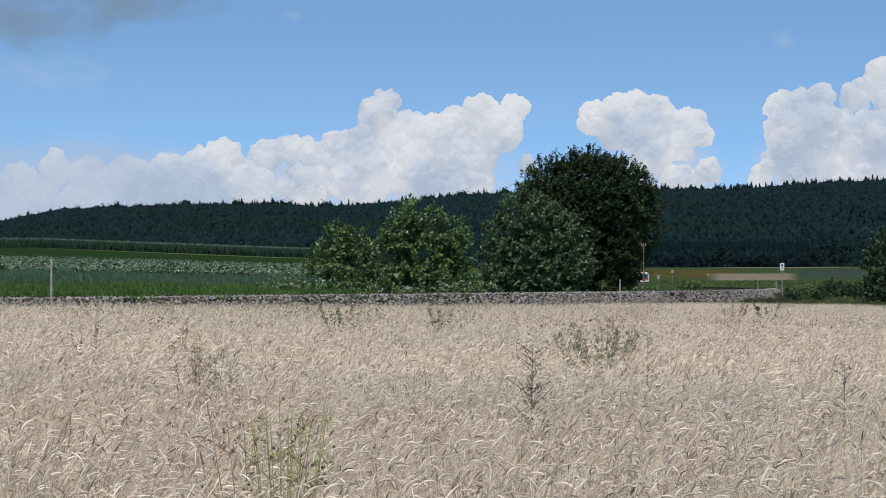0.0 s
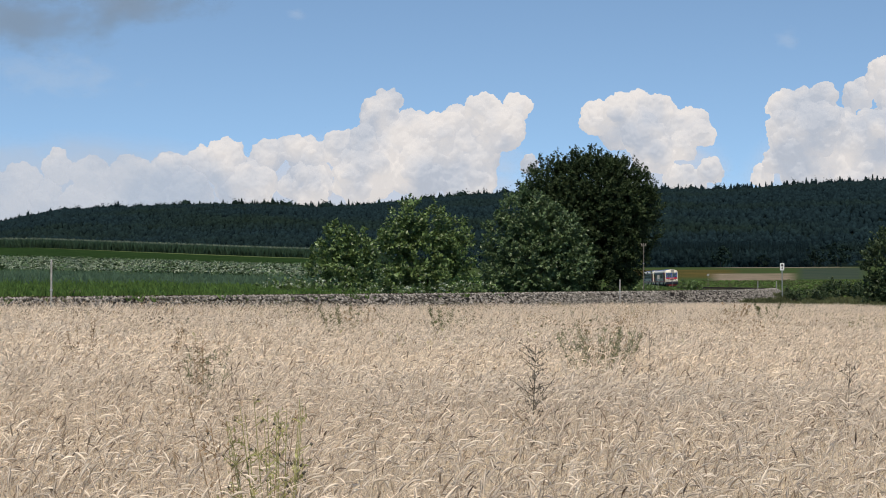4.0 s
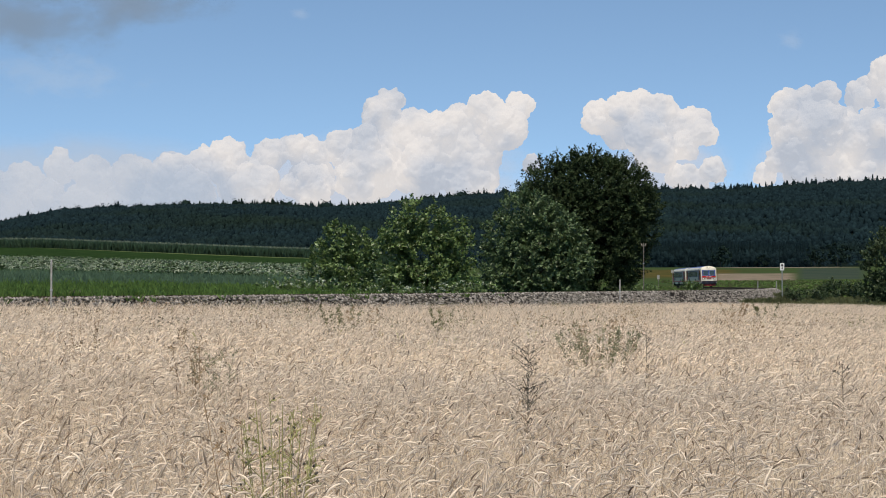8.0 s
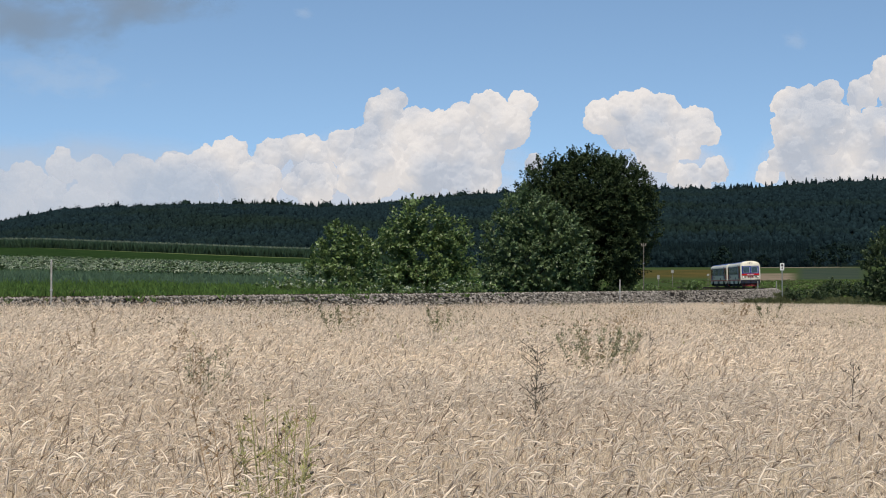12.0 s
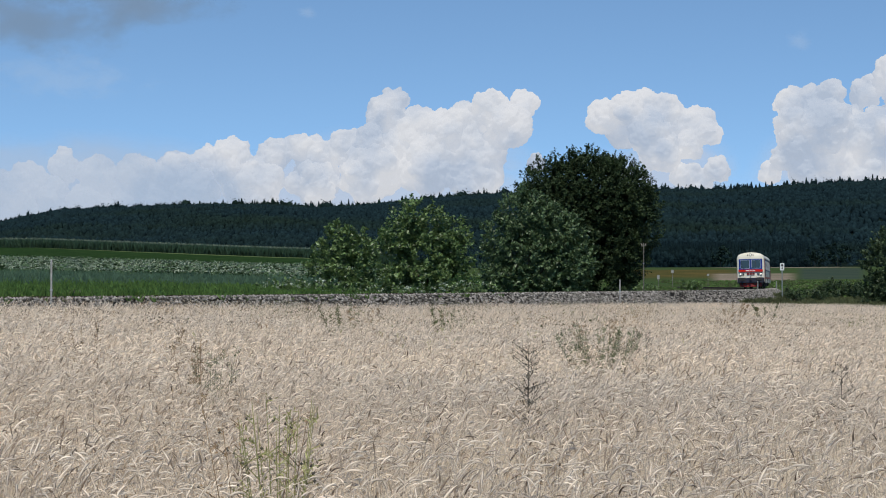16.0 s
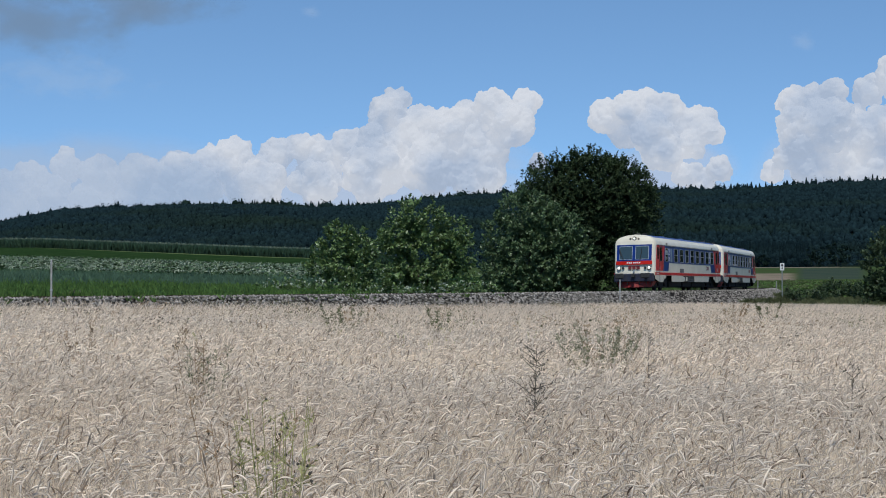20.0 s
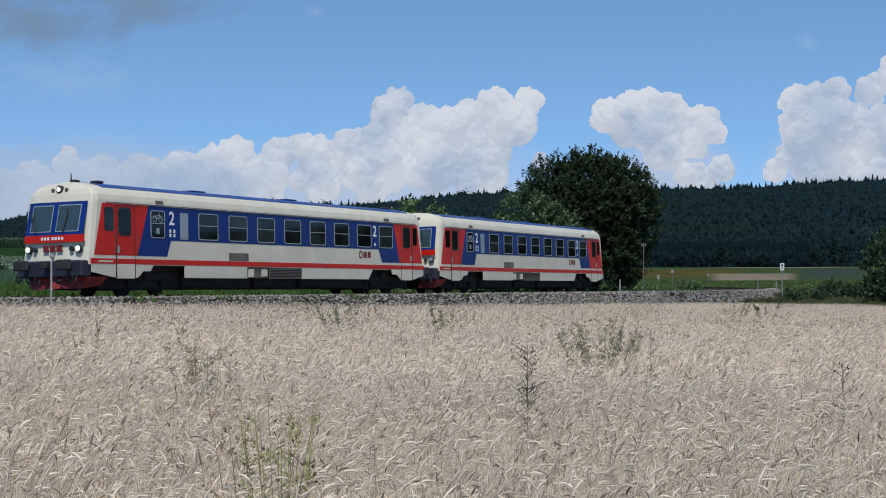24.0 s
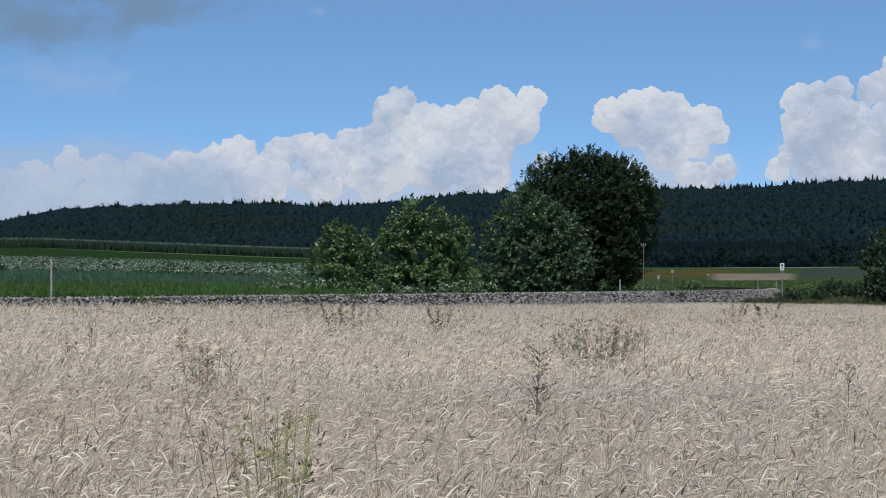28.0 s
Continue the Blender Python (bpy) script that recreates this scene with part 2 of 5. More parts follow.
def scatter(templates, pick, place, yaw, size, lean=None):
    """Copies of small template meshes (V, F) at places, joined into one pair of arrays."""
    Vs, Fs, base = [], [], 0
    for k, (tv, tf) in enumerate(templates):
        i = np.where(pick == k)[0]
        if not len(i):
            continue
        c, s = np.cos(yaw[i]), np.sin(yaw[i])
        v = tv[None] * np.reshape(size[i], (len(i), -1))[:, None, :]
        x = v[..., 0] * c[:, None] - v[..., 1] * s[:, None]
        y = v[..., 0] * s[:, None] + v[..., 1] * c[:, None]
        z = v[..., 2]
        if lean is not None:
            x = x + z * lean[i, 0:1]
            y = y + z * lean[i, 1:2]
        w = np.stack([x, y, z], -1) + place[i][:, None, :]
        Vs.append(w.reshape(-1, 3))
        Fs.append((tf[None] + base + (np.arange(len(i)) * len(tv))[:, None, None]).reshape(-1, tf.shape[1]))
        base += len(i) * len(tv)
    return np.concatenate(Vs), np.concatenate(Fs)


def part(name, bm, mat, parent=None, label=""):
    me = bpy.data.meshes.new(name)
    bmesh.ops.recalc_face_normals(bm, faces=bm.faces)
    bm.to_mesh(me)
    bm.free()
    me.materials.append(mat)
    ob = new(name, me)
    ob.parent = parent
    return tagged(ob, label)


def thing(name, m, label, category, group="", kind=""):
    ob = new(name)
    ob.matrix_world = m
    return tagged(ob, label, category, group, kind)


def add_box(bm, x0, x1, y0, y1, z0, z1, bevel=0.0):
    r = bmesh.ops.create_cube(bm, size=1.0)
    for v in r["verts"]:
        v.co = Vector((x0 + (v.co.x + 0.5) * (x1 - x0), y0 + (v.co.y + 0.5) * (y1 - y0), z0 + (v.co.z + 0.5) * (z1 - z0)))
    if bevel:
        ed = list({e for v in r["verts"] for e in v.link_edges})
        bmesh.ops.bevel(bm, geom=ed, offset=bevel, segments=1, affect="EDGES", clamp_overlap=True)
    return bm


def box(x0, x1, y0, y1, z0, z1, bevel=0.0):
    return add_box(bmesh.new(), x0, x1, y0, y1, z0, z1, bevel)


def add_tube(bm, pts, radii, sides=6):
    """A tapered tube along points."""
    rings = []
    for i, p in enumerate(pts):
        a, b2 = pts[max(i - 1, 0)], pts[min(i + 1, len(pts) - 1)]
        q = (Vector(b2) - Vector(a)).to_track_quat("Z", "Y")
        rings.append([bm.verts.new(Vector(p) + q @ Vector((radii[i] * math.cos(k * math.tau / sides), radii[i] * math.sin(k * math.tau / sides), 0))) for k in range(sides)])
    for r0, r1 in zip(rings, rings[1:]):
        for k in range(sides):
            bm.faces.new((r0[k], r0[(k + 1) % sides], r1[(k + 1) % sides], r1[k]))
    bm.faces.new(rings[0][::-1])
    bm.faces.new(rings[-1])
    return bm


def add_plate(bm, pts, thick):
    """A flat polygon given by its outline, thickened along the vector thick."""
    a = [bm.verts.new(Vector(p)) for p in pts]
    c = [bm.verts.new(Vector(p) + Vector(thick)) for p in pts]
    bm.faces.new(a)
    bm.faces.new(c[::-1])
    for i in range(len(pts)):
        j = (i + 1) % len(pts)
        bm.faces.new((a[i], c[i], c[j], a[j]))
    return bm


# ---- the railway line: headings along its length, from the left towards the distance ----
HEADINGS = (59.55, 61.08, 62.61, 64.26, 66.88, 69.98, 73.09, 76.1, 79.11, 81.93, 85.14, 87.22, 87.88, 87.72, 88.26,
            88.74, 88.12, 86.87, 85.63, 84.38, 83.13)
S_ALL = np.arange(-110.0, 520.0, 1.0)
_th = np.radians(np.interp(S_ALL, -60 + 26.0 * np.arange(21), HEADINGS))
_x = np.concatenate([[0], np.cumsum(np.cos(_th[:-1]))])
_y = np.concatenate([[0], np.cumsum(np.sin(_th[:-1]))])
LINE_X, LINE_Y = _x - _x[110] - 10.88, _y - _y[110] + 56.93
CANT = 0.024


def rail_z(s):
    return 1.152 - 0.0054 * s


def on_line(s, side=0.0):
    """Plan position at s metres along the line, side metres towards the camera's side."""
    th = np.interp(s, S_ALL, _th)
    return np.interp(s, S_ALL, LINE_X) + side * np.sin(th), np.interp(s, S_ALL, LINE_Y) - side * np.cos(th)


def to_line(x, y):
    """Distance along the line and signed distance from it (positive on the camera's side) of plan points."""
    x, y = np.atleast_1d(x).astype(float), np.atleast_1d(y).astype(float)
    S, D = np.zeros(len(x)), np.zeros(len(x))
    for i in range(0, len(x), 4000):
        j = slice(i, i + 4000)
        d2 = (x[j, None] - LINE_X) ** 2 + (y[j, None] - LINE_Y) ** 2
        k = d2.argmin(1)
        S[j] = S_ALL[k]
        D[j] = (x[j] - LINE_X[k]) * np.sin(_th[k]) - (y[j] - LINE_Y[k]) * np.cos(_th[k])
    return S, D


# ---- the land ----
FAR_Y = (0, 60, 75, 100, 150, 260, 370, 430, 640, 900)
LAND_LEFT = (-1.1, -0.95, -0.75, -0.42, 0.15, 2.45, 6.3, 6.6, 5.4, 4.4)
LAND_MID = (-1.3, -1.2, -1.1, -0.85, -0.2, 1.45, 4.3, 4.4, 4.2, 4.4)
LAND_RIGHT = (-2.0, -2.4, -2.5, -2.7, -2.75, -2.75, -2.3, -1.7, 1.5, 4.7)
RIDGE_U = (-0.275, -0.24, -0.20, -0.16, -0.11, -0.078, -0.047, 0.0, 0.04, 0.128, 0.18, 0.215, 0.275)
RIDGE_H = (76, 94, 99, 105, 106, 101, 106, 118, 124, 129, 127, 133, 139)


def near_plane(x, y):
    return -0.0065 * (y - 5) - 0.0208 * x


def ground_z(x, y):
    x, y = np.atleast_1d(x).astype(float), np.atleast_1d(y).astype(float)
    r = np.maximum(np.hypot(x, y), 1.0)
    ya = np.where(y > 0, r, 1.0)
    u = np.clip(x / np.maximum(np.abs(y), 1e-3), -0.6, 0.6) * (y > 0)
    a, b, c = (EYE_Z + np.interp(ya, FAR_Y, h) for h in (LAND_LEFT, LAND_MID, LAND_RIGHT))
    w1 = np.clip((u + 0.25) / 0.15, 0, 1)
    w2 = np.clip((u + 0.10) / 0.20, 0, 1)
    far = np.where(u < -0.10, a + (b - a) * w1, b + (c - b) * (w2 * w2 * (3 - 2 * w2)))
    hill = np.interp(u, RIDGE_U, RIDGE_H)
    k = np.clip((r - 900) / 1650, 0, 1)
    far = np.where(r > 900, far + (hill - far + EYE_Z) * (0.45 * k + 0.55 * k * k * (3 - 2 * k)), far)
    far = np.where(r > 2550, far - (r - 2550) * 0.05, far)
    S, D = to_line(x, y)
    near = near_plane(np.clip(x, -60, 45), np.clip(y, -30, 150))
    w = np.clip((D + 3.0) / 6.0, 0, 1)
    w = w * (1 - np.clip((r - 112) / 40, 0, 1))
    w = np.where(y < 5, 1.0, w)
    return far * (1 - w) + near * w


def field_material():
    """The ground sheet: soil and grass, with the strips of the fields laid out by their plan position."""
    m, nodes, links, b = material("farmland", 1.0, spec=0.0)
    geo = nodes.new("ShaderNodeNewGeometry")
    sep = nodes.new("ShaderNodeSeparateXYZ")
    links.new(geo.outputs["Position"], sep.inputs[0])

    def band(sock, lo, hi, soft):
        out = None
        for edge, flip in ((lo, 1), (hi, -1)):
            r = nodes.new("ShaderNodeMapRange")
            r.inputs["From Min"].default_value, r.inputs["From Max"].default_value = edge - soft, edge + soft
            if flip < 0:
                r.inputs["To Min"].default_value, r.inputs["To Max"].default_value = 1, 0
            links.new(sock, r.inputs["Value"])
            if out is None:
                out = r.outputs[0]
            else:
                q = nodes.new("ShaderNodeMath")
                q.operation = "MULTIPLY"
                links.new(out, q.inputs[0])
                links.new(r.outputs[0], q.inputs[1])
                out = q.outputs[0]
        return out

    def both(a, c):
        q = nodes.new("ShaderNodeMath")
        q.operation = "MULTIPLY"
        links.new(a, q.inputs[0])
        links.new(c, q.inputs[1])
        return q.outputs[0]

    meadow = blend(nodes, links, noise_fac(nodes, links, 1.5), (0.036, 0.054, 0.020), (0.052, 0.062, 0.027))
    meadow = blend(nodes, links, noise_fac(nodes, links, 0.06, 3), meadow, (0.040, 0.070, 0.027))
    Y, X = sep.outputs["Y"], sep.outputs["X"]
    left, right = band(X, -900, 30, 2), band(X, 30, 900, 3)
    col = meadow
    green = blend(nodes, links, noise_fac(nodes, links, 0.4, 3), (0.013, 0.031, 0.011), (0.024, 0.047, 0.016))
    col = blend(nodes, links, both(left, band(Y, 250, 362, 1.5)), col, green)
    # lit line at the foot of the maize, painted as a paler ground strip
    lit = (0.10, 0.13, 0.055)
    col = blend(nodes, links, both(left, band(Y, 356, 364, 1.0)), col, lit)
    bear = nodes.new("ShaderNodeMath")
    bear.operation = "DIVIDE"
    links.new(X, bear.inputs[0])
    links.new(Y, bear.inputs[1])
    ochre = blend(nodes, links, noise_fac(nodes, links, 0.08, 4), (0.098, 0.074, 0.027), (0.046, 0.052, 0.020))
    col = blend(nodes, links, both(band(bear.outputs[0], .10, .180, .006), band(Y, 500, 745, 20)), col, ochre)
    tan = blend(nodes, links, noise_fac(nodes, links, 0.09, 6), (0.235, 0.188, 0.145), (0.125, 0.108, 0.078))
    col = blend(nodes, links, both(band(bear.outputs[0], .168, .217, .004), band(Y, 445, 590, 14)), col, tan)
    col = blend(nodes, links, both(band(bear.outputs[0], .221, .26, .003), band(Y, 470, 800, 6)), col, blend(nodes, links, noise_fac(nodes, links, 0.05, 5), (0.030, 0.050, 0.038), (0.046, 0.060, 0.044)))
    col = blend(nodes, links, both(band(X, 150, 215, 8), band(Y, 845, 880, 4)), col, (0.17, 0.145, 0.115))
    # woodland shade on the ridge is put into this near-black ground colour
    shaded_floor = blend(nodes, links, noise_fac(nodes, links, 0.1, 3), (0.006, 0.011, 0.010), (0.010, 0.017, 0.013))
    col = blend(nodes, links, band(Y, 880, 9000, 6), col, shaded_floor)
    links.new(col, b.inputs["Base Color"])
    return m


def build_ground():
    th = np.concatenate([np.linspace(-180, -20, 50)[:-1], np.linspace(-20, 20, 221), np.linspace(20, 180, 50)[1:]])[:-1]
    rr = np.concatenate([[0.005, 0.8], np.geomspace(2.0, 4700, 190)])
    T, R = np.meshgrid(np.radians(th), rr)
    X, Y = (R * np.sin(T)).ravel() + 0.4, (R * np.cos(T)).ravel()
    Z = ground_z(X, Y)
    V = np.stack([X, Y, Z], -1)
    n, k = len(th), len(rr)
    i, j = np.meshgrid(np.arange(k - 1), np.arange(n), indexing="ij")
    F = np.stack([i * n + j, i * n + (j + 1) % n, (i + 1) * n + (j + 1) % n, (i + 1) * n + j], -1).reshape(-1, 4)
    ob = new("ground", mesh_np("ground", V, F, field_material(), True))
    tagged(ob, "farmland of meadow, ploughed strips and a wooded ridge", "ground", kind="structure")


build_ground()


# ---- embankment, ballast, rails ----
def sweep(name, profile, s0, s1, step, mat, label, category):
    s = np.arange(s0, s1 + step, step)
    V, n = [], len(profile)
    for side, dz in profile:
        x, y = on_line(s, side)
        V.append(np.stack([x, y, rail_z(s) + dz + side * CANT], -1))
    V = np.stack(V, 1).reshape(-1, 3)
    i, j = np.meshgrid(np.arange(len(s) - 1), np.arange(n), indexing="ij")
    j2 = (j + 1) % n
    F = np.stack([i * n + j, (i + 1) * n + j, (i + 1) * n + j2, i * n + j2], -1).reshape(-1, 4)
    ob = new(name, mesh_np(name, V, F, mat))
    return tagged(ob, label, category, kind="structure")


sweep("railway_embankment", [(-9, -3.2), (-4.4, -0.95), (-2.9, -0.55), (2.2, -0.5), (2.7, -0.8), (4.4, -1.8), (8, -3.8)], -100, 500, 4, M_BANK,
      "low grassy embankment under the railway line", "embankment")
sweep("ballast_bed", [(-3.0, -0.62), (-1.75, -0.27), (1.3, -0.24), (1.7, -0.20), (2.15, -0.21), (4.3, -1.5), (4.0, -2.0), (-3.0, -1.2)], -100, 500, 2, M_BALLAST_GAPS,
      "ballast bed of a single track, near black for the shaded gaps between stones", "ballast")
for side in (-0.75, 0.75):
    ob = sweep("rail", [(side - .035, -.1), (side + .035, -.1), (side + .035, -.14), (side + .01, -.15), (side + .01, -.22), (side + .07, -.25),
                        (side - .07, -.25), (side - .01, -.22), (side - .01, -.15), (side - .035, -.14)], -100, 490, 2, M_RAIL,
               "rusty steel rail with a worn head", "rail")


def cube_template(sx, sy, sz):
    v = np.array([[x, y, z] for x in (-sx, sx) for y in (-sy, sy) for z in (-sz, sz)], float)
    f = np.array([[0, 1, 3, 2], [4, 6, 7, 5], [0, 4, 5, 1], [2, 3, 7, 6], [0, 2, 6, 4], [1, 5, 7, 3]])
    return v, f


def build_sleepers():
    me = mesh_np("sleeper", *cube_template(1.25, 0.13, 0.09), M_SLEEPER)
    root = tagged(new("sleepers"), "concrete sleepers bedded in grey ballast", "sleepers", kind="structure")
    s = -30.0
    while s < 150:
        x, y = on_line(s)
        th = np.interp(s, S_ALL, _th)
        ob = new("sleeper", me)
        ob.parent = root
        ob.matrix_world = Matrix.Translation((x, y, rail_z(s) - 0.30)) @ Matrix.Rotation(th - math.pi / 2, 4, "Z") @ Matrix.Rotation(CANT, 4, "Y")
        s += 0.65


build_sleepers()


def stone_template(seed):
    rng = np.random.default_rng(seed)
    bm = bmesh.new()
    for p in ((1, 0, 0), (-1, 0, 0), (0, 1, 0), (0, -1, 0), (0, 0, 1), (0, 0, -1)):
        bm.verts.new(p)
    bmesh.ops.convex_hull(bm, input=list(bm.verts))
    bm.verts.index_update()
    v = np.array([q.co[:] for q in bm.verts]) * rng.uniform(0.65, 1.2, (len(bm.verts), 1))
    f = np.array([[q.index for q in p.verts] for p in bm.faces])
    bm.free()
    return v * (1, 0.8, 0.7), f


def build_stones():
    rng = np.random.default_rng(5)
    n = 25000
    s = -22 + 190 * rng.random(n) ** 1.7
    s = np.where(rng.random(n) < 0.3, rng.uniform(-16, 55, n), s)
    side = np.where(rng.random(n) < 0.9, rng.uniform(1.4, 4.2, n), rng.uniform(-1.6, 1.5, n))
    x, y = on_line(s, side)
    dz = np.interp(side, (-2, 1.3, 1.7, 2.15, 4.3), (-.22, -.24, -.20, -.21, -1.5)) + side * CANT
    place = np.stack([x, y, rail_z(s) + dz + rng.uniform(-.01, .03, n)], -1)
    V, F = scatter([stone_template(k) for k in range(6)], rng.integers(0, 6, n), place, rng.uniform(0, 6.28, n), rng.uniform(.05, .125, n))
    tagged(new("ballast_stones", mesh_np("ballast_stones", V, F, M_STONE)), "loose grey and whitish crushed ballast stones", "stones", kind="stuff")


build_stones()


# ---- the ripe cereal field ----
CROP_H = 1.05


def ear_template(seed, rings, sides, awns, stalk_rings):
    """A nodding ear on its straw; the ear's neck stands at the origin, the tip droops along +x."""
    rng = np.random.default_rng(seed)
    V, F = [], []

    def tube(path, rad, sd):
        b0 = len(V)
        for i, (p, r) in enumerate(zip(path, rad)):
            d = np.array(path[min(i + 1, len(path) - 1)]) - np.array(path[max(i - 1, 0)])
            d = d / np.linalg.norm(d)
            a = np.cross(d, (0, 1, 0.01))
            a /= np.linalg.norm(a)
            c = np.cross(d, a)
            for k in range(sd):
                w = k * math.tau / sd
                V.append(np.array(p) + r * (a * math.cos(w) + c * math.sin(w)))
        for i in range(len(path) - 1):
            for k in range(sd):
                q0, q1 = b0 + i * sd + k, b0 + i * sd + (k + 1) % sd
                F.append((q0, q1, q1 + sd))
                F.append((q0, q1 + sd, q0 + sd))

    bend = rng.uniform(0.3, 1.35)
    start = rng.uniform(0.1, 1.25)
    length = rng.uniform(0.075, 0.10)
    n = rings + 1
    path, p, ang = [], np.array([0.0, 0, 0]), math.pi / 2 - start
    for i in range(n):
        path.append(p.copy())
        ang -= bend / n
        p = p + length / rings * np.array([math.cos(ang), rng.uniform(-.06, .06), math.sin(ang)])
    shape = [0.35, 1.0, 1.05, 0.95, 0.75, 0.3][:n] if rings >= 5 else np.interp(np.linspace(0, 1, n), [0, .25, .6, 1], [.4, 1, .95, .25])
    tube(path, [0.0066 * q for q in shape], sides)
    for i in range(awns):
        t = path[min(1 + i * (n - 2) // max(awns, 1), n - 1)]
        d = np.array(path[-1]) - np.array(path[-2])
        d = d / np.linalg.norm(d) + rng.normal(0, 0.35, 3)
        b0 = len(V)
        V.extend([np.array(t) + (0, .001, .0), np.array(t) - (0, .001, 0), np.array(t) + d / np.linalg.norm(d) * rng.uniform(.04, .07)])
        F.append((b0, b0 + 1, b0 + 2))
    if stalk_rings:
        lx = -math.tan(start) * 0.25
        tube([(lx - .1 * start, rng.uniform(-.03, .03), -0.62), (lx, 0, -0.25), (0, 0, 0)], [0.0022, 0.0020, 0.0016], 3)
    else:
        b0 = len(V)
        V.extend([np.array((-.002, 0, 0)), np.array((.002, 0, 0)), np.array((-.05, 0.01, -.35))])
        F.append((b0, b0 + 1, b0 + 2))
    return np.array(V), np.array(F)


def leaf_ribbon(seed):
    rng = np.random.default_rng(seed)
    V, F, p, ang = [], [], np.array([0, 0, -0.25]), 1.2
    for i in range(5):
        w = 0.006 * (1 - i / 4.6)
        V += [p + (0, w, 0), p - (0, w, 0)]
        ang -= rng.uniform(.35, .8)
        p = p + 0.055 * np.array([math.cos(ang), 0, math.sin(ang)])
    for i in range(4):
        F += [(2 * i, 2 * i + 1, 2 * i + 3), (2 * i, 2 * i + 3, 2 * i + 2)]
    return np.array(V), np.array(F)


def crop_points(rng, y0, y1, density, margin=0.31):
    """Random places on the field between two distances from the field's near edge, up to the railway and the far edge."""
    n = int(density * margin * (y1 * y1 - y0 * y0))
    y = np.sqrt(rng.uniform(y0 * y0, y1 * y1, n))
    x = rng.uniform(-margin, margin, n) * y
    S, D = to_line(x, y)
    lim = 118 + 3 * np.sin(x * 0.5)
    ok = (D > 3.9) & (y < lim)
    return x[ok], y[ok]


def crop_top(x, y):
    return near_plane(x, y) - 0.0026 * np.maximum(y - 8, 0) * np.interp(x / np.maximum(y, 1), (0, .12, .25), (1, .6, .35)) + CROP_H + 0.03 * np.sin(x * 0.9 + 1.3 * np.sin(y * 0.35)) + 0.025 * np.sin(y * 0.8 + x * 0.4)


def crop_stand(name, templates, y0, y1, density, seed, label, spread=0.06, size=(0.85, 1.2), mat=M_STRAW):
    rng = np.random.default_rng(seed)
    x, y = crop_points(rng, y0, y1, density)
    n = len(x)
    z = crop_top(x, y) + rng.normal(-0.05, spread, n)
    yaw = rng.normal(0.0, 0.95, n) + np.where(rng.random(n) < 0.22, math.pi, 0)
    V, F = scatter(templates, rng.integers(0, len(templates), n), np.stack([x, y, z], -1), yaw, rng.uniform(*size, n))
    ob = new(name, mesh_np(name, V, F, mat))
    return tagged(ob, label, "cereal crop", kind="stuff")


NEAR_EARS = [ear_template(k, 4, 3, 6, 2) for k in range(10)]
MID_EARS = [ear_template(40 + k, 2, 3, 0, 0) for k in range(8)]
FAR_EARS = [ear_template(80 + k, 1, 3, 0, 0) for k in range(6)]
CROP = []
for k in range(3):
    CROP.append(crop_stand("ripe_cereal", NEAR_EARS, 4.0, 12.0, 115, 100 + k, "ripe pale straw-coloured cereal with nodding ears", 0.065, (0.46, 0.74)))
for k in range(3):
    CROP.append(crop_stand("ripe_cereal", MID_EARS, 12.0, 32.0, 60, 200 + k, "ripe pale straw-coloured cereal with nodding ears", 0.06, (0.75, 1.15)))
for k in range(2):
    CROP.append(crop_stand("ripe_cereal", FAR_EARS, 32.0, 122.0, 17, 300 + k, "ripe pale cereal towards the railway line", 0.04, (1.2, 2.1)))
CROP.append(crop_stand("weathered_ears", NEAR_EARS, 4.0, 12.0, 46, 505, "darker weathered ears among the pale crop", 0.05, (0.42, 0.66), M_STRAW_DARK))
CROP.append(crop_stand("weathered_ears", MID_EARS, 12.0, 40.0, 12, 506, "darker weathered ears among the pale crop", 0.05, (0.7, 1.05), M_STRAW_DARK))
def straw_template(seed):
    """A bare upright straw, a little bowed."""
    rng = np.random.default_rng(seed)
    bow, V, F = rng.uniform(-.05, .05), [], []
    for i, z in enumerate((-.34, -.14, .03)):
        w = .0021 - .0004 * i
        V += [np.array((bow * (i - 1) ** 2 + w * math.cos(a), w * math.sin(a), z)) for a in (0, 2.09, 4.19)]
    for i in (0, 3):
        for k in range(3):
            a, b = i + k, i + (k + 1) % 3
            F += [(a, b, b + 3), (a, b + 3, a + 3)]
    return np.array(V), np.array(F)


CROP.append(crop_stand("bare_straws", [straw_template(600 + k) for k in range(6)], 4.0, 13.0, 90, 507, "bare upright straws between the ears", 0.04, (0.8, 1.2)))
RIBBONS = crop_stand("dry_leaves", [leaf_ribbon(k) for k in range(6)], 4.0, 14.0, 110, 401, "dry curled cereal leaves among the ears", 0.07)


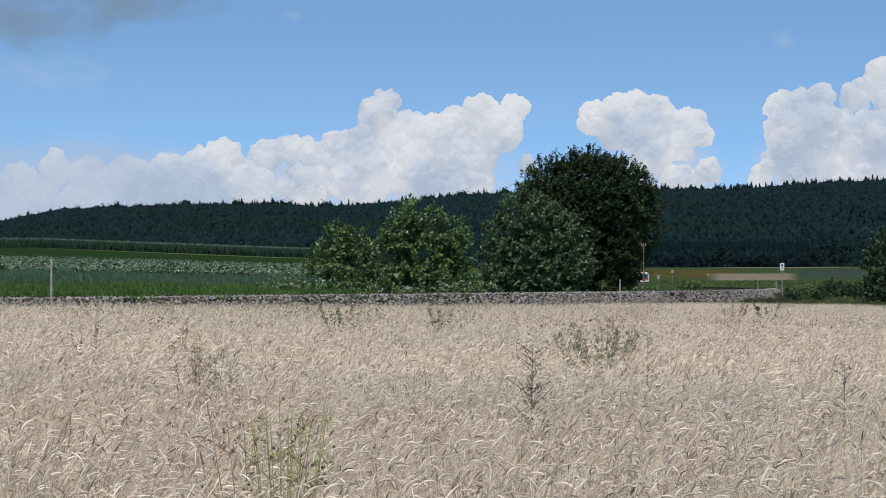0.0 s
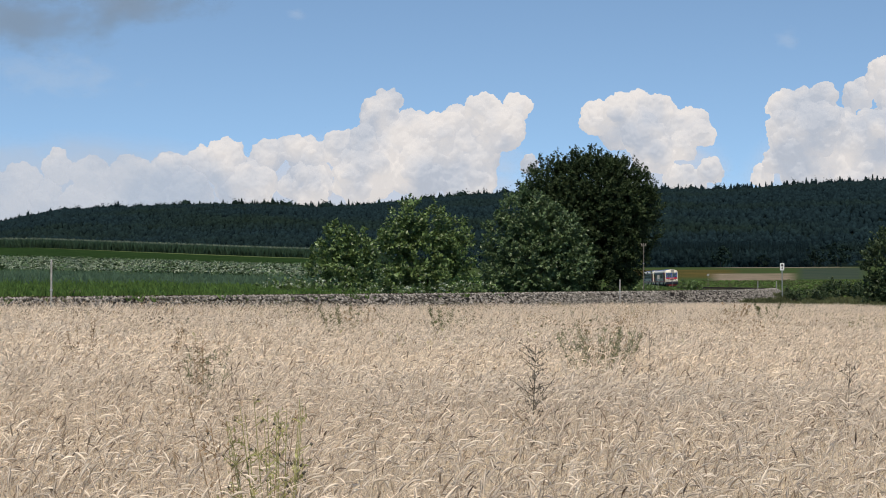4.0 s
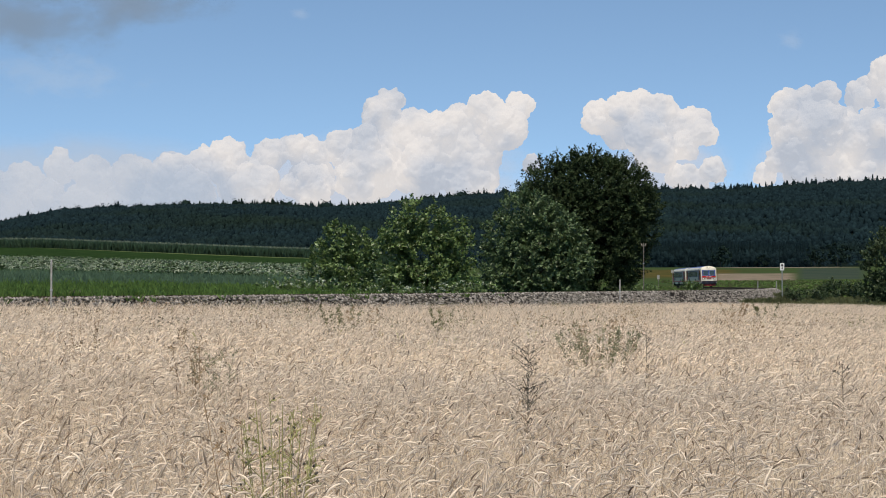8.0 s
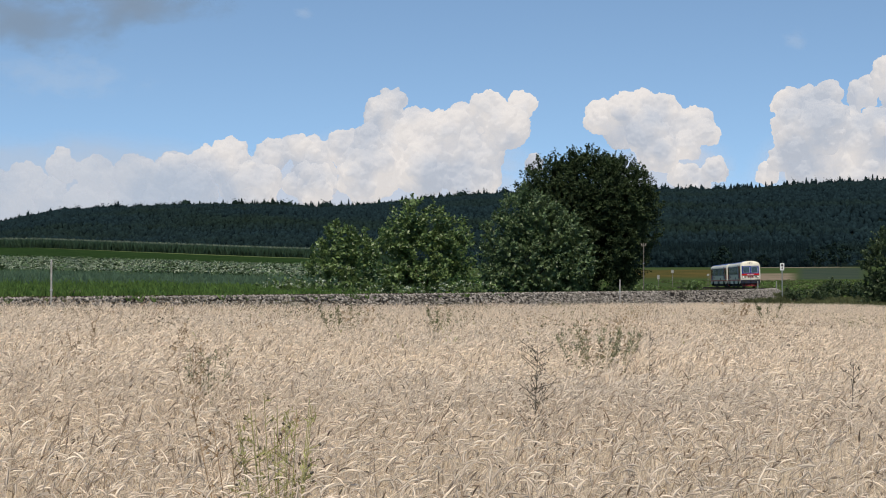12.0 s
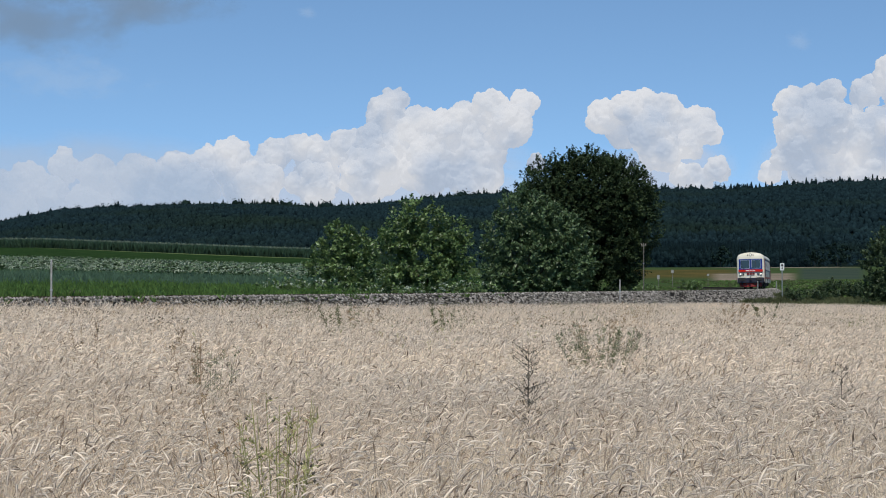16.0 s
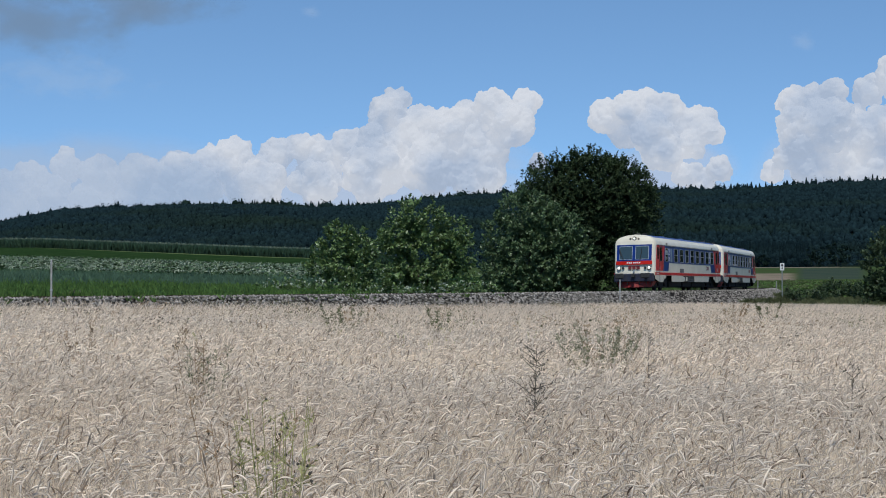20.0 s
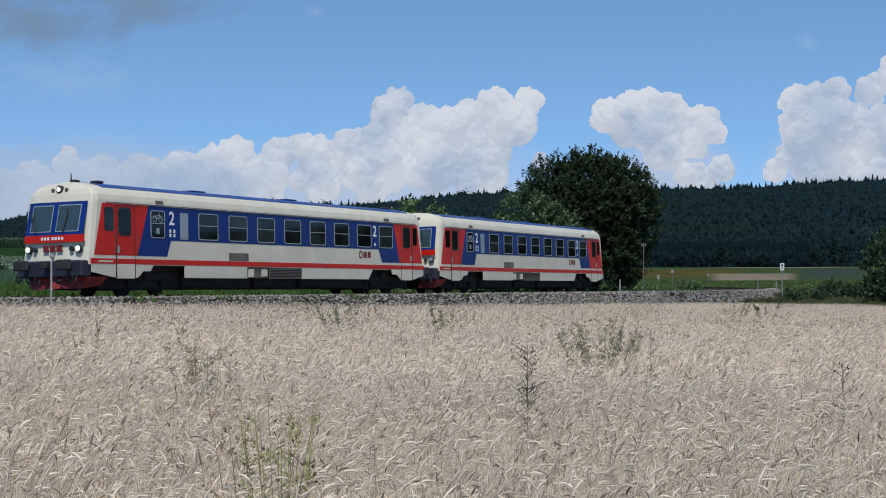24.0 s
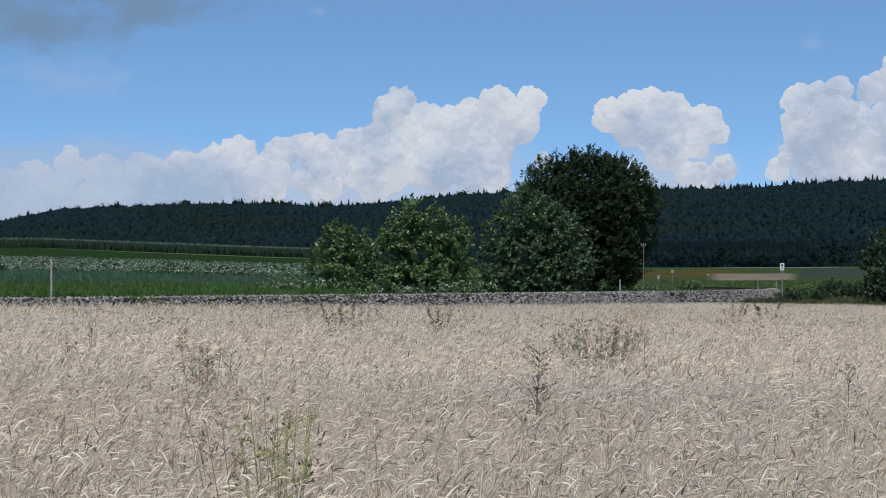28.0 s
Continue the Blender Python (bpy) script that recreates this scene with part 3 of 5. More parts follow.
def build_crop_bed():
    """The dense straw below the ears, closed down to the soil along its rim."""
    rr = np.geomspace(2.5, 121, 150)
    uu = np.concatenate([np.linspace(-1.1, -0.37, 16), np.linspace(-0.36, 0.36, 150), np.linspace(0.37, 1.1, 16)])
    R, U = np.meshgrid(rr, uu, indexing="ij")
    X, Y = (R * U), R.copy()
    k, n = R.shape
    S, D = to_line(X.ravel(), Y.ravel())
    D = D.reshape(k, n)
    drop = np.interp(Y, (4, 12, 30, 120), (0.22, 0.16, 0.11, 0.10))
    soil = near_plane(X, Y) - 0.05
    Z = crop_top(X, Y) - drop + np.random.default_rng(9).normal(0, 0.025, X.shape)
    Z = np.where(np.abs(U) > 0.34, Z + 0.1, Z)
    rim = np.zeros(X.shape, bool)
    rim[0], rim[-1], rim[:, 0], rim[:, -1] = True, True, True, True
    Z = np.where(rim, soil, Z)
    Z = np.where(D < 3.4, near_plane(X, Y) - 0.5, Z)
    i, j = np.meshgrid(np.arange(k - 1), np.arange(n - 1), indexing="ij")
    F = np.stack([i * n + j, i * n + j + 1, (i + 1) * n + j + 1, (i + 1) * n + j], -1).reshape(-1, 4)
    V = np.stack([X.ravel(), Y.ravel(), Z.ravel()], -1)
    tagged(new("straw_bed", mesh_np("straw_bed", V, F, M_STALK, True)), "dense dry straw under the ears", "cereal crop", kind="stuff")


build_crop_bed()


# ---- wooded ridge ----
def build_forest():
    rng = np.random.default_rng(21)
    def blob(seed, conifer):
        r2 = np.random.default_rng(seed)
        bm = bmesh.new()
        if conifer:
            bmesh.ops.create_cone(bm, segments=7, radius1=0.36, radius2=0.05, depth=1.0, cap_ends=False)
            bmesh.ops.triangulate(bm, faces=bm.faces)
            v = np.array([q.co[:] for q in bm.verts]) + (0, 0, 0.5)
            v[:, :2] *= r2.uniform(.65, 1.35, (len(v), 1))
        else:
            bmesh.ops.create_icosphere(bm, subdivisions=1, radius=0.5)
            v = np.array([q.co[:] for q in bm.verts])
            v *= 1 + np.array([[0.9 * noise.noise(Vector(p * 3.9 + seed))] for p in v]) + r2.normal(0, .05, (len(v), 1))
            v = v * (0.85, 0.85, 1) + (0, 0, 0.5)
            if seed < 3:        # nearer crowns carry loose sprays of foliage
                f = np.array([[q.index for q in p.verts] for p in bm.faces])
                bm.free()
                c = r2.normal(0, 1, (60, 3))
                c[:, 2] = np.abs(c[:, 2]) - .35
                c /= np.linalg.norm(c, axis=1)[:, None]
                k = 1 + np.array([[1.1 * noise.noise(Vector(p * 1.9 + seed))] for p in c])
                c = c * k * (.37, .37, .44) + (0, 0, .5)
                t = r2.normal(0, .06, (60, 3, 3)) * (1, 1, .8) + c[:, None, :]
                return np.concatenate([v * (.94, .94, .96), t.reshape(-1, 3)]), np.concatenate([f, len(v) + np.arange(180).reshape(-1, 3)])
        f = np.array([[q.index for q in p.verts] for p in bm.faces])
        bm.free()
        return v, f
    temps = [blob(k, False) for k in range(6)] + [blob(20 + k, True) for k in range(4)]
    n = 25000
    r = 880 + 1680 * rng.random(n) ** 0.85
    u = rng.uniform(-0.295, 0.295, n)
    ridge_n = 420
    r = np.concatenate([r, rng.uniform(2500, 2570, ridge_n)])
    u = np.concatenate([u, rng.uniform(-0.295, 0.295, ridge_n)])
    x, y = r * np.sin(np.arctan(u)), r * np.cos(np.arctan(u))
    stand = 4600                                # a plantation of even conifers at the foot of the ridge
    us = rng.uniform(.118, .226, stand)
    r = np.concatenate([r, 900 + 85 * rng.random(stand) ** 1.8])
    u = np.concatenate([u, us])
    x, y = r * np.sin(np.arctan(u)), r * np.cos(np.arctan(u))
    planted = np.arange(len(r)) >= len(r) - stand
    keep = ~((u > 0.1) & (r < 915)) | planted
    keep &= planted | ~((u > .116) & (u < .228) & (r < 985))
    planted = planted[keep]
    x, y, r, u = x[keep], y[keep], r[keep], u[keep]
    n = len(x)
    z = ground_z(x, y) - 2
    con = (rng.random(n) < np.where(r > 2490, np.interp(u, (-.25, -.15, -.10, -.05, .03, .12, .25), (.03, .05, .24, .05, .12, .34, .28)), 0.05)) | planted
    pick = np.where(con, 6 + rng.integers(0, 4, n), np.where((r < 1200) | (r > 2490), rng.integers(0, 3, n), rng.integers(3, 6, n)))
    pick = np.where(planted & (rng.random(n) < .6), rng.integers(0, 3, n), pick)
    h = np.where(con, rng.uniform(8, 14, n), rng.uniform(7, 11, n)) * np.interp(r, (900, 1200), (.75, 1)) * np.where(r > 2490, rng.uniform(.7, 1.15, n), 1)
    w = np.where(con, rng.uniform(8, 12, n), rng.uniform(6, 12, n)) * np.interp(r, (900, 1300, 2550), (.55, .85, 1.2))
    h = h * np.interp(r, (900, 1300), (.75, 1)) * np.where(r < 2490, .85, 1)
    w = w * np.where(r < 2490, .72, 1)
    tall = (r > 2490) & (rng.random(n) < .10 * (1 + np.sin(u * 55)))
    h = np.where(tall, h * 1.45, h)
    w = np.where(tall, w * 1.5, w)
    lone = con & (r > 2490)
    pick = np.where(lone & (rng.random(n) < .35), rng.integers(0, 3, n), pick)
    h = np.where(lone, rng.uniform(10, 19, n), h)
    w = np.where(lone, rng.uniform(5, 8, n), w)
    h = np.where(planted, rng.uniform(10, 16, n), h)
    w = np.where(planted, rng.uniform(2.8, 4.6, n), w)
    low = planted & (pick < 6)                  # foliage filling the stand between its spires
    z = np.where(low, z + 5 * rng.random(n) ** 1.2, z)
    h = np.where(low, rng.uniform(5.5, 9, n), h)
    w = np.where(low, rng.uniform(3.4, 5.2, n), w)
    w = np.where(lone & (pick >= 6), rng.uniform(9, 14, n), w)
    V, F = scatter(temps, pick, np.stack([x, y, z], -1), rng.uniform(0, 6.28, n), np.stack([w, w, h], -1))
    tagged(new("forest", mesh_np("forest", V, F, M_FOREST, True)), "mixed forest covering the distant ridge, haze and cloud shade in its colour", "forest", kind="stuff")


build_forest()


# ---- crops and verge beyond the railway ----
def blade_template(seed, n, h, w, spread):
    rng = np.random.default_rng(seed)
    V, F = [], []
    for k in range(n):
        a, q = rng.uniform(0, 6.28), rng.uniform(.1, 1) * spread
        d = np.array([math.cos(a), math.sin(a), 0])
        o = np.array([-d[1], d[0], 0]) * w
        hh = h * rng.uniform(.6, 1.1)
        p = d * q * .3
        i = len(V)
        V += [p - o, p + o, p + d * q * .5 + (0, 0, hh * .7), p + d * q + (0, 0, hh * rng.uniform(.75, 1.0))]
        F += [(i, i + 1, i + 2), (i + 1, i + 3, i + 2)]
    return np.array(V), np.array(F)


def leaf_clump(seed, n, size, flat):
    rng = np.random.default_rng(seed)
    V, F = [], []
    for k in range(n):
        c = rng.normal(0, 1, 3) * (0.22, 0.22, 0.10) + (0, 0, .25)
        a, t = rng.uniform(0, 6.28), rng.normal(0, flat)
        d = np.array([math.cos(a) * math.cos(t), math.sin(a) * math.cos(t), math.sin(t)]) * size * rng.uniform(.6, 1.2)
        o = np.cross(d, (0, 0, 1)) * .45 + (0, 0, rng.normal(0, .3) * size)
        i = len(V)
        V += [c - d, c + o, c + d, c - o]
        F += [(i, i + 1, i + 2), (i, i + 2, i + 3)]
    return np.array(V), np.array(F)


def verge(name, temps, x, y, size, mat, label, category, seed, lift=0.0):
    rng = np.random.default_rng(seed)
    n = len(x)
    z = ground_z(x, y) + lift
    S, D = to_line(x, y)
    bank = rail_z(S) + np.interp(D, (-9, -4.4, -2.9, 2.7, 4.4, 8), (-3.2, -.95, -.55, -.5, -1.5, -3.6)) + D * CANT
    z = np.where(np.abs(D) < 8, np.maximum(z, bank), z)
    z = np.where((D > 0) & (D < 2.8), rail_z(S) - .26, z)
    V, F = scatter(temps, rng.integers(0, len(temps), n), np.stack([x, y, z - .02], -1), rng.uniform(0, 6.28, n), rng.uniform(*size, n))
    return tagged(new(name, mesh_np(name, V, F, mat)), label, category, kind="stuff")


def strip(rng, n, u0, u1, y0, y1, clear=2.4):
    y = y0 + (y1 - y0) * rng.random(n)
    x = rng.uniform(u0, u1, n) * y
    S, D = to_line(x, y)
    ok = D < -clear
    return x[ok], y[ok]


rng = np.random.default_rng(31)
n = 15000
s = rng.uniform(-40, 30, n)
x, y = on_line(s, -2.6 - 17 * rng.random(n) ** 1.3)
verge("verge_grass", [blade_template(k, 7, .55, .02, .22) for k in range(5)], x, y, (.5, 1.25), M_GRASS, "rough bright green grass on the far verge of the track", "grass", 32)
x, y = strip(rng, 14000, -.30, .0, 75, 135, 16)
verge("oat_crop", [blade_template(9 + k, 6, .6, .03, .22) for k in range(4)], x, y, (.6, 1.2), M_BLUEGREEN, "blue-green cereal crop beyond the verge", "crop", 33)
x, y = strip(rng, 12000, -.30, -.03, 128, 255, 9)
verge("leafy_crop", [leaf_clump(k, 9, .20, .5) for k in range(5)], x, y, (.9, 1.5), M_BEET, "leafy green field crop in full leaf", "crop", 34)
x, y = strip(rng, 9000, -.30, -.03, 132, 250, 9)
verge("crop_blossom", [leaf_clump(20 + k, 5, .085, .5) for k in range(4)], x, y, (.8, 1.4), M_FLOWER, "pale blossom over the leafy field crop", "blossom", 35, .22)
x, y = strip(rng, 4200, -.31, -.03, 364, 385, 9)
verge("maize", [blade_template(60 + k, 13, 2.3, .07, .8) for k in range(5)], x, y, (.85, 1.1), M_MAIZE, "tall green maize standing on the rise", "maize", 36)
x, y = strip(rng, 4200, -.31, -.03, 364, 385, 9)
verge("maize_tassels", [blade_template(70 + k, 4, .45, .03, .25) for k in range(4)], x, y, (.8, 1.2), M_TASSEL, "pale tassels on top of the maize", "maize", 37, 2.05)
n = 150
s = rng.uniform(-24, 30, n)
s = s + 2.0 * np.sin(s * 1.3)
x, y = on_line(s, rng.uniform(1.5, 2.6, n))
verge("ballast_weeds", [blade_template(150 + k, 9, .30, .02, .2) for k in range(4)], x, y, (.4, 1.1), M_GRASS, "small green weeds rooted in the ballast shoulder", "weeds", 42, .0)
# right of the line
n = 13000
s = rng.uniform(30, 230, n)
x, y = on_line(s, np.where(s < 76, -rng.uniform(2.6, 16, n), np.where(rng.random(n) < .45, -rng.uniform(2.6, 16, n), np.where(s > 105, 3.2, 3.8) + 3.5 * rng.random(n) ** 1.5)))
verge("verge_grass", [blade_template(80 + k, 7, .42, .03, .25) for k in range(5)], x, y, (.4, 1.2), M_DRYGRASS, "rough grass along the curve of the track", "grass", 38)
y = 170 + 270 * rng.random(9000) ** .8
x = rng.uniform(.10, .28, 9000) * y
ok = np.abs(to_line(x, y)[1]) > 4.5
verge("meadow_grass", [blade_template(190 + k, 7, .8, .06, .45) for k in range(5)], x[ok], y[ok], (.35, .9), M_DRYGRASS, "rough meadow grass beyond the curve of the track", "grass", 40)
x = rng.uniform(.10, .28, 9000) * y
ok = np.abs(to_line(x, y)[1]) > 4.5
verge("meadow_grass", [leaf_clump(95 + k, 9, .35, .6) for k in range(5)], x[ok][::2], y[ok][::2], (.4, 1.1), M_GRASS, "low green herbs in the meadow beyond the track", "herbs", 41)
y = rng.uniform(126, 200, 7000)
x = rng.uniform(.17, .31, 7000) * y
ok = to_line(x, y)[1] > 5.4
verge("fallow_grass", [blade_template(90 + k, 7, .5, .035, .3) for k in range(5)], x[ok], y[ok], (.6, 1.3), M_DRYGRASS, "tall fallow grass behind the cereal field", "grass", 39)


# ---- trees and bushes ----
def leaf_cloud(rng, lobes, count, size, drop=0.16, per_shoot=22, shoot=0.40, slim=0.30):
    """Leaves as small folded diamonds set along outward shoots over overlapping lobes (x, y, z, rx, ry, rz)."""
    L = np.array(lobes, float)
    area = L[:, 3] * L[:, 5]
    nt = max(count // per_shoot, 6)
    k = rng.choice(len(L), nt, p=area / area.sum())
    d = rng.normal(0, 1, (nt, 3))
    d /= np.linalg.norm(d, axis=1)[:, None]
    rad = np.clip(1 - np.abs(rng.normal(0, drop, nt)), .3, 1)
    bump = np.array([noise.noise(Vector(q) * 2.4 + Vector((i * 3.1, 0, 0))) for q, i in zip(d, k)])
    tc = L[k, :3] + d * L[k, 3:6] * (rad * (1 + .26 * bump))[:, None]
    way = d * .8 + np.array([.22, 0, .6]) + rng.normal(0, .3, (nt, 3))      # shoots rise and lean with the wind
    way /= np.linalg.norm(way, axis=1)[:, None]
    long = shoot * rng.uniform(.55, 1.25, nt)
    g = rng.integers(0, nt, count)
    along = rng.uniform(-.7, 1.0, count)
    out = rng.normal(0, 1, (count, 3))
    out -= way[g] * (out * way[g]).sum(1)[:, None]
    out /= np.linalg.norm(out, axis=1)[:, None]
    c = tc[g] + way[g] * (along * long[g])[:, None] + out * (rng.uniform(0, .34, count) * (1.15 - along) * long[g] * .6)[:, None]
    a = way[g] * .75 + out * .75 + rng.normal(0, .35, (count, 3)) + np.array([0, 0, -.15])
    a /= np.linalg.norm(a, axis=1)[:, None]
    n = d[g] * .6 + np.array([0, 0, .8]) + rng.normal(0, .45, (count, 3))
    n -= a * (n * a).sum(1)[:, None]
    n /= np.linalg.norm(n, axis=1)[:, None]
    o = np.cross(n, a)
    sz = size * rng.uniform(.6, 1.3, count)[:, None]
    V = np.stack([c, c + a * sz * .5 + o * sz * slim + n * sz * .1, c + a * sz, c + a * sz * .5 - o * sz * slim + n * sz * .1], 1).reshape(-1, 3)
    i = np.arange(count)[:, None] * 4
    F = np.concatenate([i + np.array([[0, 1, 2]]), i + np.array([[0, 2, 3]])])
    return V, F


def tree(name, place, label, category, groups, trunk_h, trunk_r, seed, mat, leaf, per_m2=130):
    """groups: lists of lobes; each list is one bough of the crown that can sway."""
    rng = np.random.default_rng(seed)
    root = thing(name, Matrix.Translation(place), label, category)
    bm = bmesh.new()
    add_tube(bm, [(0, 0, -.4), (.05, 0, trunk_h * .4), (0, .05, trunk_h)], [trunk_r * 1.3, trunk_r, trunk_r * .7], 8)
    part("trunk", bm, M_BARK, root)
    boughs = []
    for lobes in groups:
        c = np.mean(np.array(lobes)[:, :3], 0)
        bm = bmesh.new()
        add_tube(bm, [(0, 0, trunk_h * .55), tuple(c * .5 + (0, 0, trunk_h * .3)), tuple(c)], [trunk_r * .6, trunk_r * .4, trunk_r * .12], 6)
        part("limb", bm, M_BARK, root)
        a = sum(4 * q[3] * q[5] for q in lobes)
        V, F = leaf_cloud(rng, lobes, int(a * per_m2), leaf)
        m2 = mat if not isinstance(mat, list) else mat[len(boughs) % len(mat)]
        ob = new("crown", mesh_np("crown", V, F, m2))
        ob.parent = root
        boughs.append(ob)
    return root, boughs


SWAY = []
Z_TREE = rail_z(40) - 1.3
r, bs = tree("tree", (10.4, 129, Z_TREE), "big round broadleaf tree with dense dark green foliage", "tree",
             [[(-1.7, 0, 8.7, 2.8, 3, 2.7), (1.2, 0, 9.1, 3.2, 3.2, 3.0), (3.5, 0, 8.6, 2.9, 3, 2.9), (0, 0, 7, 4, 3.5, 3.2), (.9, -.3, 8.0, 4.9, 3.4, 3.9), (2.6, -.3, 8.2, 4.0, 3.2, 3.4)],
              [(4.5, 0, 5.9, 2.3, 2.6, 2.8), (4.0, 0, 3.7, 1.9, 2.6, 2.4), (2.7, -.5, 1.9, 2.0, 2.4, 2.0), (2.2, -1, 4.8, 3, 2.4, 3)],
              [(-1.5, -.5, 5.2, 3, 2.6, 3), (-1, -.8, 2.5, 3, 2.6, 2.5), (1.2, -1, 2.2, 3, 2.4, 2.2)]], 4.0, .32, 51, M_LEAF_DARK, .20, 320)
SWAY += [(q, i) for i, q in enumerate(bs)]
r, bs = tree("tree", (6.0, 119, Z_TREE), "bushy willow with silvery green leaves beside a darker tree", "tree",
             [[(0, 0, 6.6, 1.9, 1.8, 1.9), (1.6, 0, 5.6, 1.9, 1.8, 2.1)], [(-1.6, 0, 4.8, 1.5, 1.6, 2.1), (-1.9, 0, 2.8, 1.3, 1.5, 2.1), (-1.2, -.2, 1.5, 1.9, 1.6, 1.6)],
              [(.8, -.3, 3.4, 2.3, 1.8, 2.5), (2.6, 0, 4.2, 1.8, 1.6, 2.1), (1.6, -.3, 1.6, 2.3, 1.7, 1.7), (3.4, -.2, 3.0, 1.8, 1.6, 2.4), (2.8, -.2, 5.2, 1.5, 1.5, 1.7)]], 1.8, .18, 52, M_LEAF_WILLOW, .235, 250)
SWAY += [(q, i + 3) for i, q in enumerate(bs)]
Z_BUSH = rail_z(20) - 1.0
r, bs = tree("bush", (-1.0, 96, Z_BUSH), "loose bright green bush with upright shoots", "bush",
             [[(-.9, 0, 5.0, .7, .8, 1.2), (-1.6, 0, 3.9, 1.2, 1.1, 1.5), (-1.9, 0, 2.4, 1.0, 1, 1.6)], [(.4, 0, 4.6, .8, .9, 1.2), (1.5, 0, 3.9, 1.0, 1.0, 1.2), (1.9, 0, 3.0, .9, 1, 1.3)],
              [(0, 0, 2.8, 1.7, 1.2, 1.8), (-.8, -.3, 1.3, 1.7, 1.2, 1.3), (1.3, -.3, 1.5, 1.5, 1.2, 1.4)]], 1.4, .11, 53, M_LEAF_LIGHT, .23, 250)
SWAY += [(q, i + 6) for i, q in enumerate(bs)]
r, bs = tree("bush", (-5.5, 89, Z_BUSH), "rounded bright green bush beside the railway", "bush",
             [[(-.3, 0, 3.5, .9, 1, 1.0), (-1.0, 0, 2.4, .9, 1, 1.1)], [(.6, 0, 3.1, .9, 1, 1.0), (1.1, 0, 2.2, .85, 1, 1.2)],
              [(0, -.2, 1.8, 1.5, 1.2, 1.4), (.2, -.3, .9, 1.5, 1.1, .9)]], 1.0, .09, 54, M_LEAF_LIGHT, .22, 270)
SWAY += [(q, i + 9) for i, q in enumerate(bs)]


# ---- clouds: far heaps of puffs that drift slowly ----
CLOUD_Y, PX = 4000.0, 4000.0 / 2857.0


def cloud_at(px, py):
    return (px - 784) * PX, EYE_Z + (488.7 - py) * PX


def puff_template(seed, sub):
    bm = bmesh.new()
    bmesh.ops.create_icosphere(bm, subdivisions=sub, radius=1)
    v = np.array([q.co[:] for q in bm.verts])
    k = np.array([noise.fractal(Vector(p * 1.7 + seed * 7.3), 0.8, 2.1, 4) for p in v])
    f = np.array([[q.index for q in p.verts] for p in bm.faces])
    bm.free()
    return v * (1 + .26 * k)[:, None], f


def cloud_texture(name, scale):
    tx = bpy.data.textures.new(name, "CLOUDS")
    tx.noise_scale, tx.noise_depth = scale, 3
    return tx


BILLOW, CURL, FRAY = cloud_texture("billow", 38.0), cloud_texture("curl", 13.0), cloud_texture("fray", 6.0)


def cloud(name, lobes, label, seed):
    """lobes: bearing, height and radius of the main heaps."""
    rng = np.random.default_rng(seed)
    P, R, K = [], [], []
    for px, py, r in lobes:
        x, z = cloud_at(px, py)
        P.append((x, rng.uniform(-30, 30), z)); R.append(r * PX * .92); K.append(rng.integers(0, 3))
        for k in range(26):
            d = rng.normal(0, 1, 3)
            d[1] = -abs(d[1])
            d /= np.linalg.norm(d)
            q = rng.uniform(.14, .46)
            P.append(np.array(P[-1 - k]) + d * r * PX * (1.0 - q * .55)); R.append(r * PX * q); K.append(3 + rng.integers(0, 5))
    P, R, K = np.array(P), np.array(R), np.array(K)
    temps = [puff_template(k, 4) for k in range(3)] + [puff_template(10 + k, 2) for k in range(5)]
    V, F = scatter(temps, K, P, rng.uniform(0, 6.28, len(P)), R)
    ob = new(name, mesh_np(name, V, F, M_CLOUD, True))
    ob.location = (0, CLOUD_Y, 0)
    fuse = ob.modifiers.new("fuse", "REMESH")          # the puffs melt into one billowing body
    fuse.mode, fuse.voxel_size, fuse.use_smooth_shade = "VOXEL", 4.2, True
    soft = ob.modifiers.new("soft", "SMOOTH")
    soft.factor, soft.iterations = .5, 9
    for tex, depth in ((BILLOW, 18.0), (CURL, 11.0), (FRAY, 7.0)):
        d = ob.modifiers.new("billow", "DISPLACE")
        d.texture, d.strength, d.mid_level = tex, depth, .5
    return tagged(ob, label, "cloud")


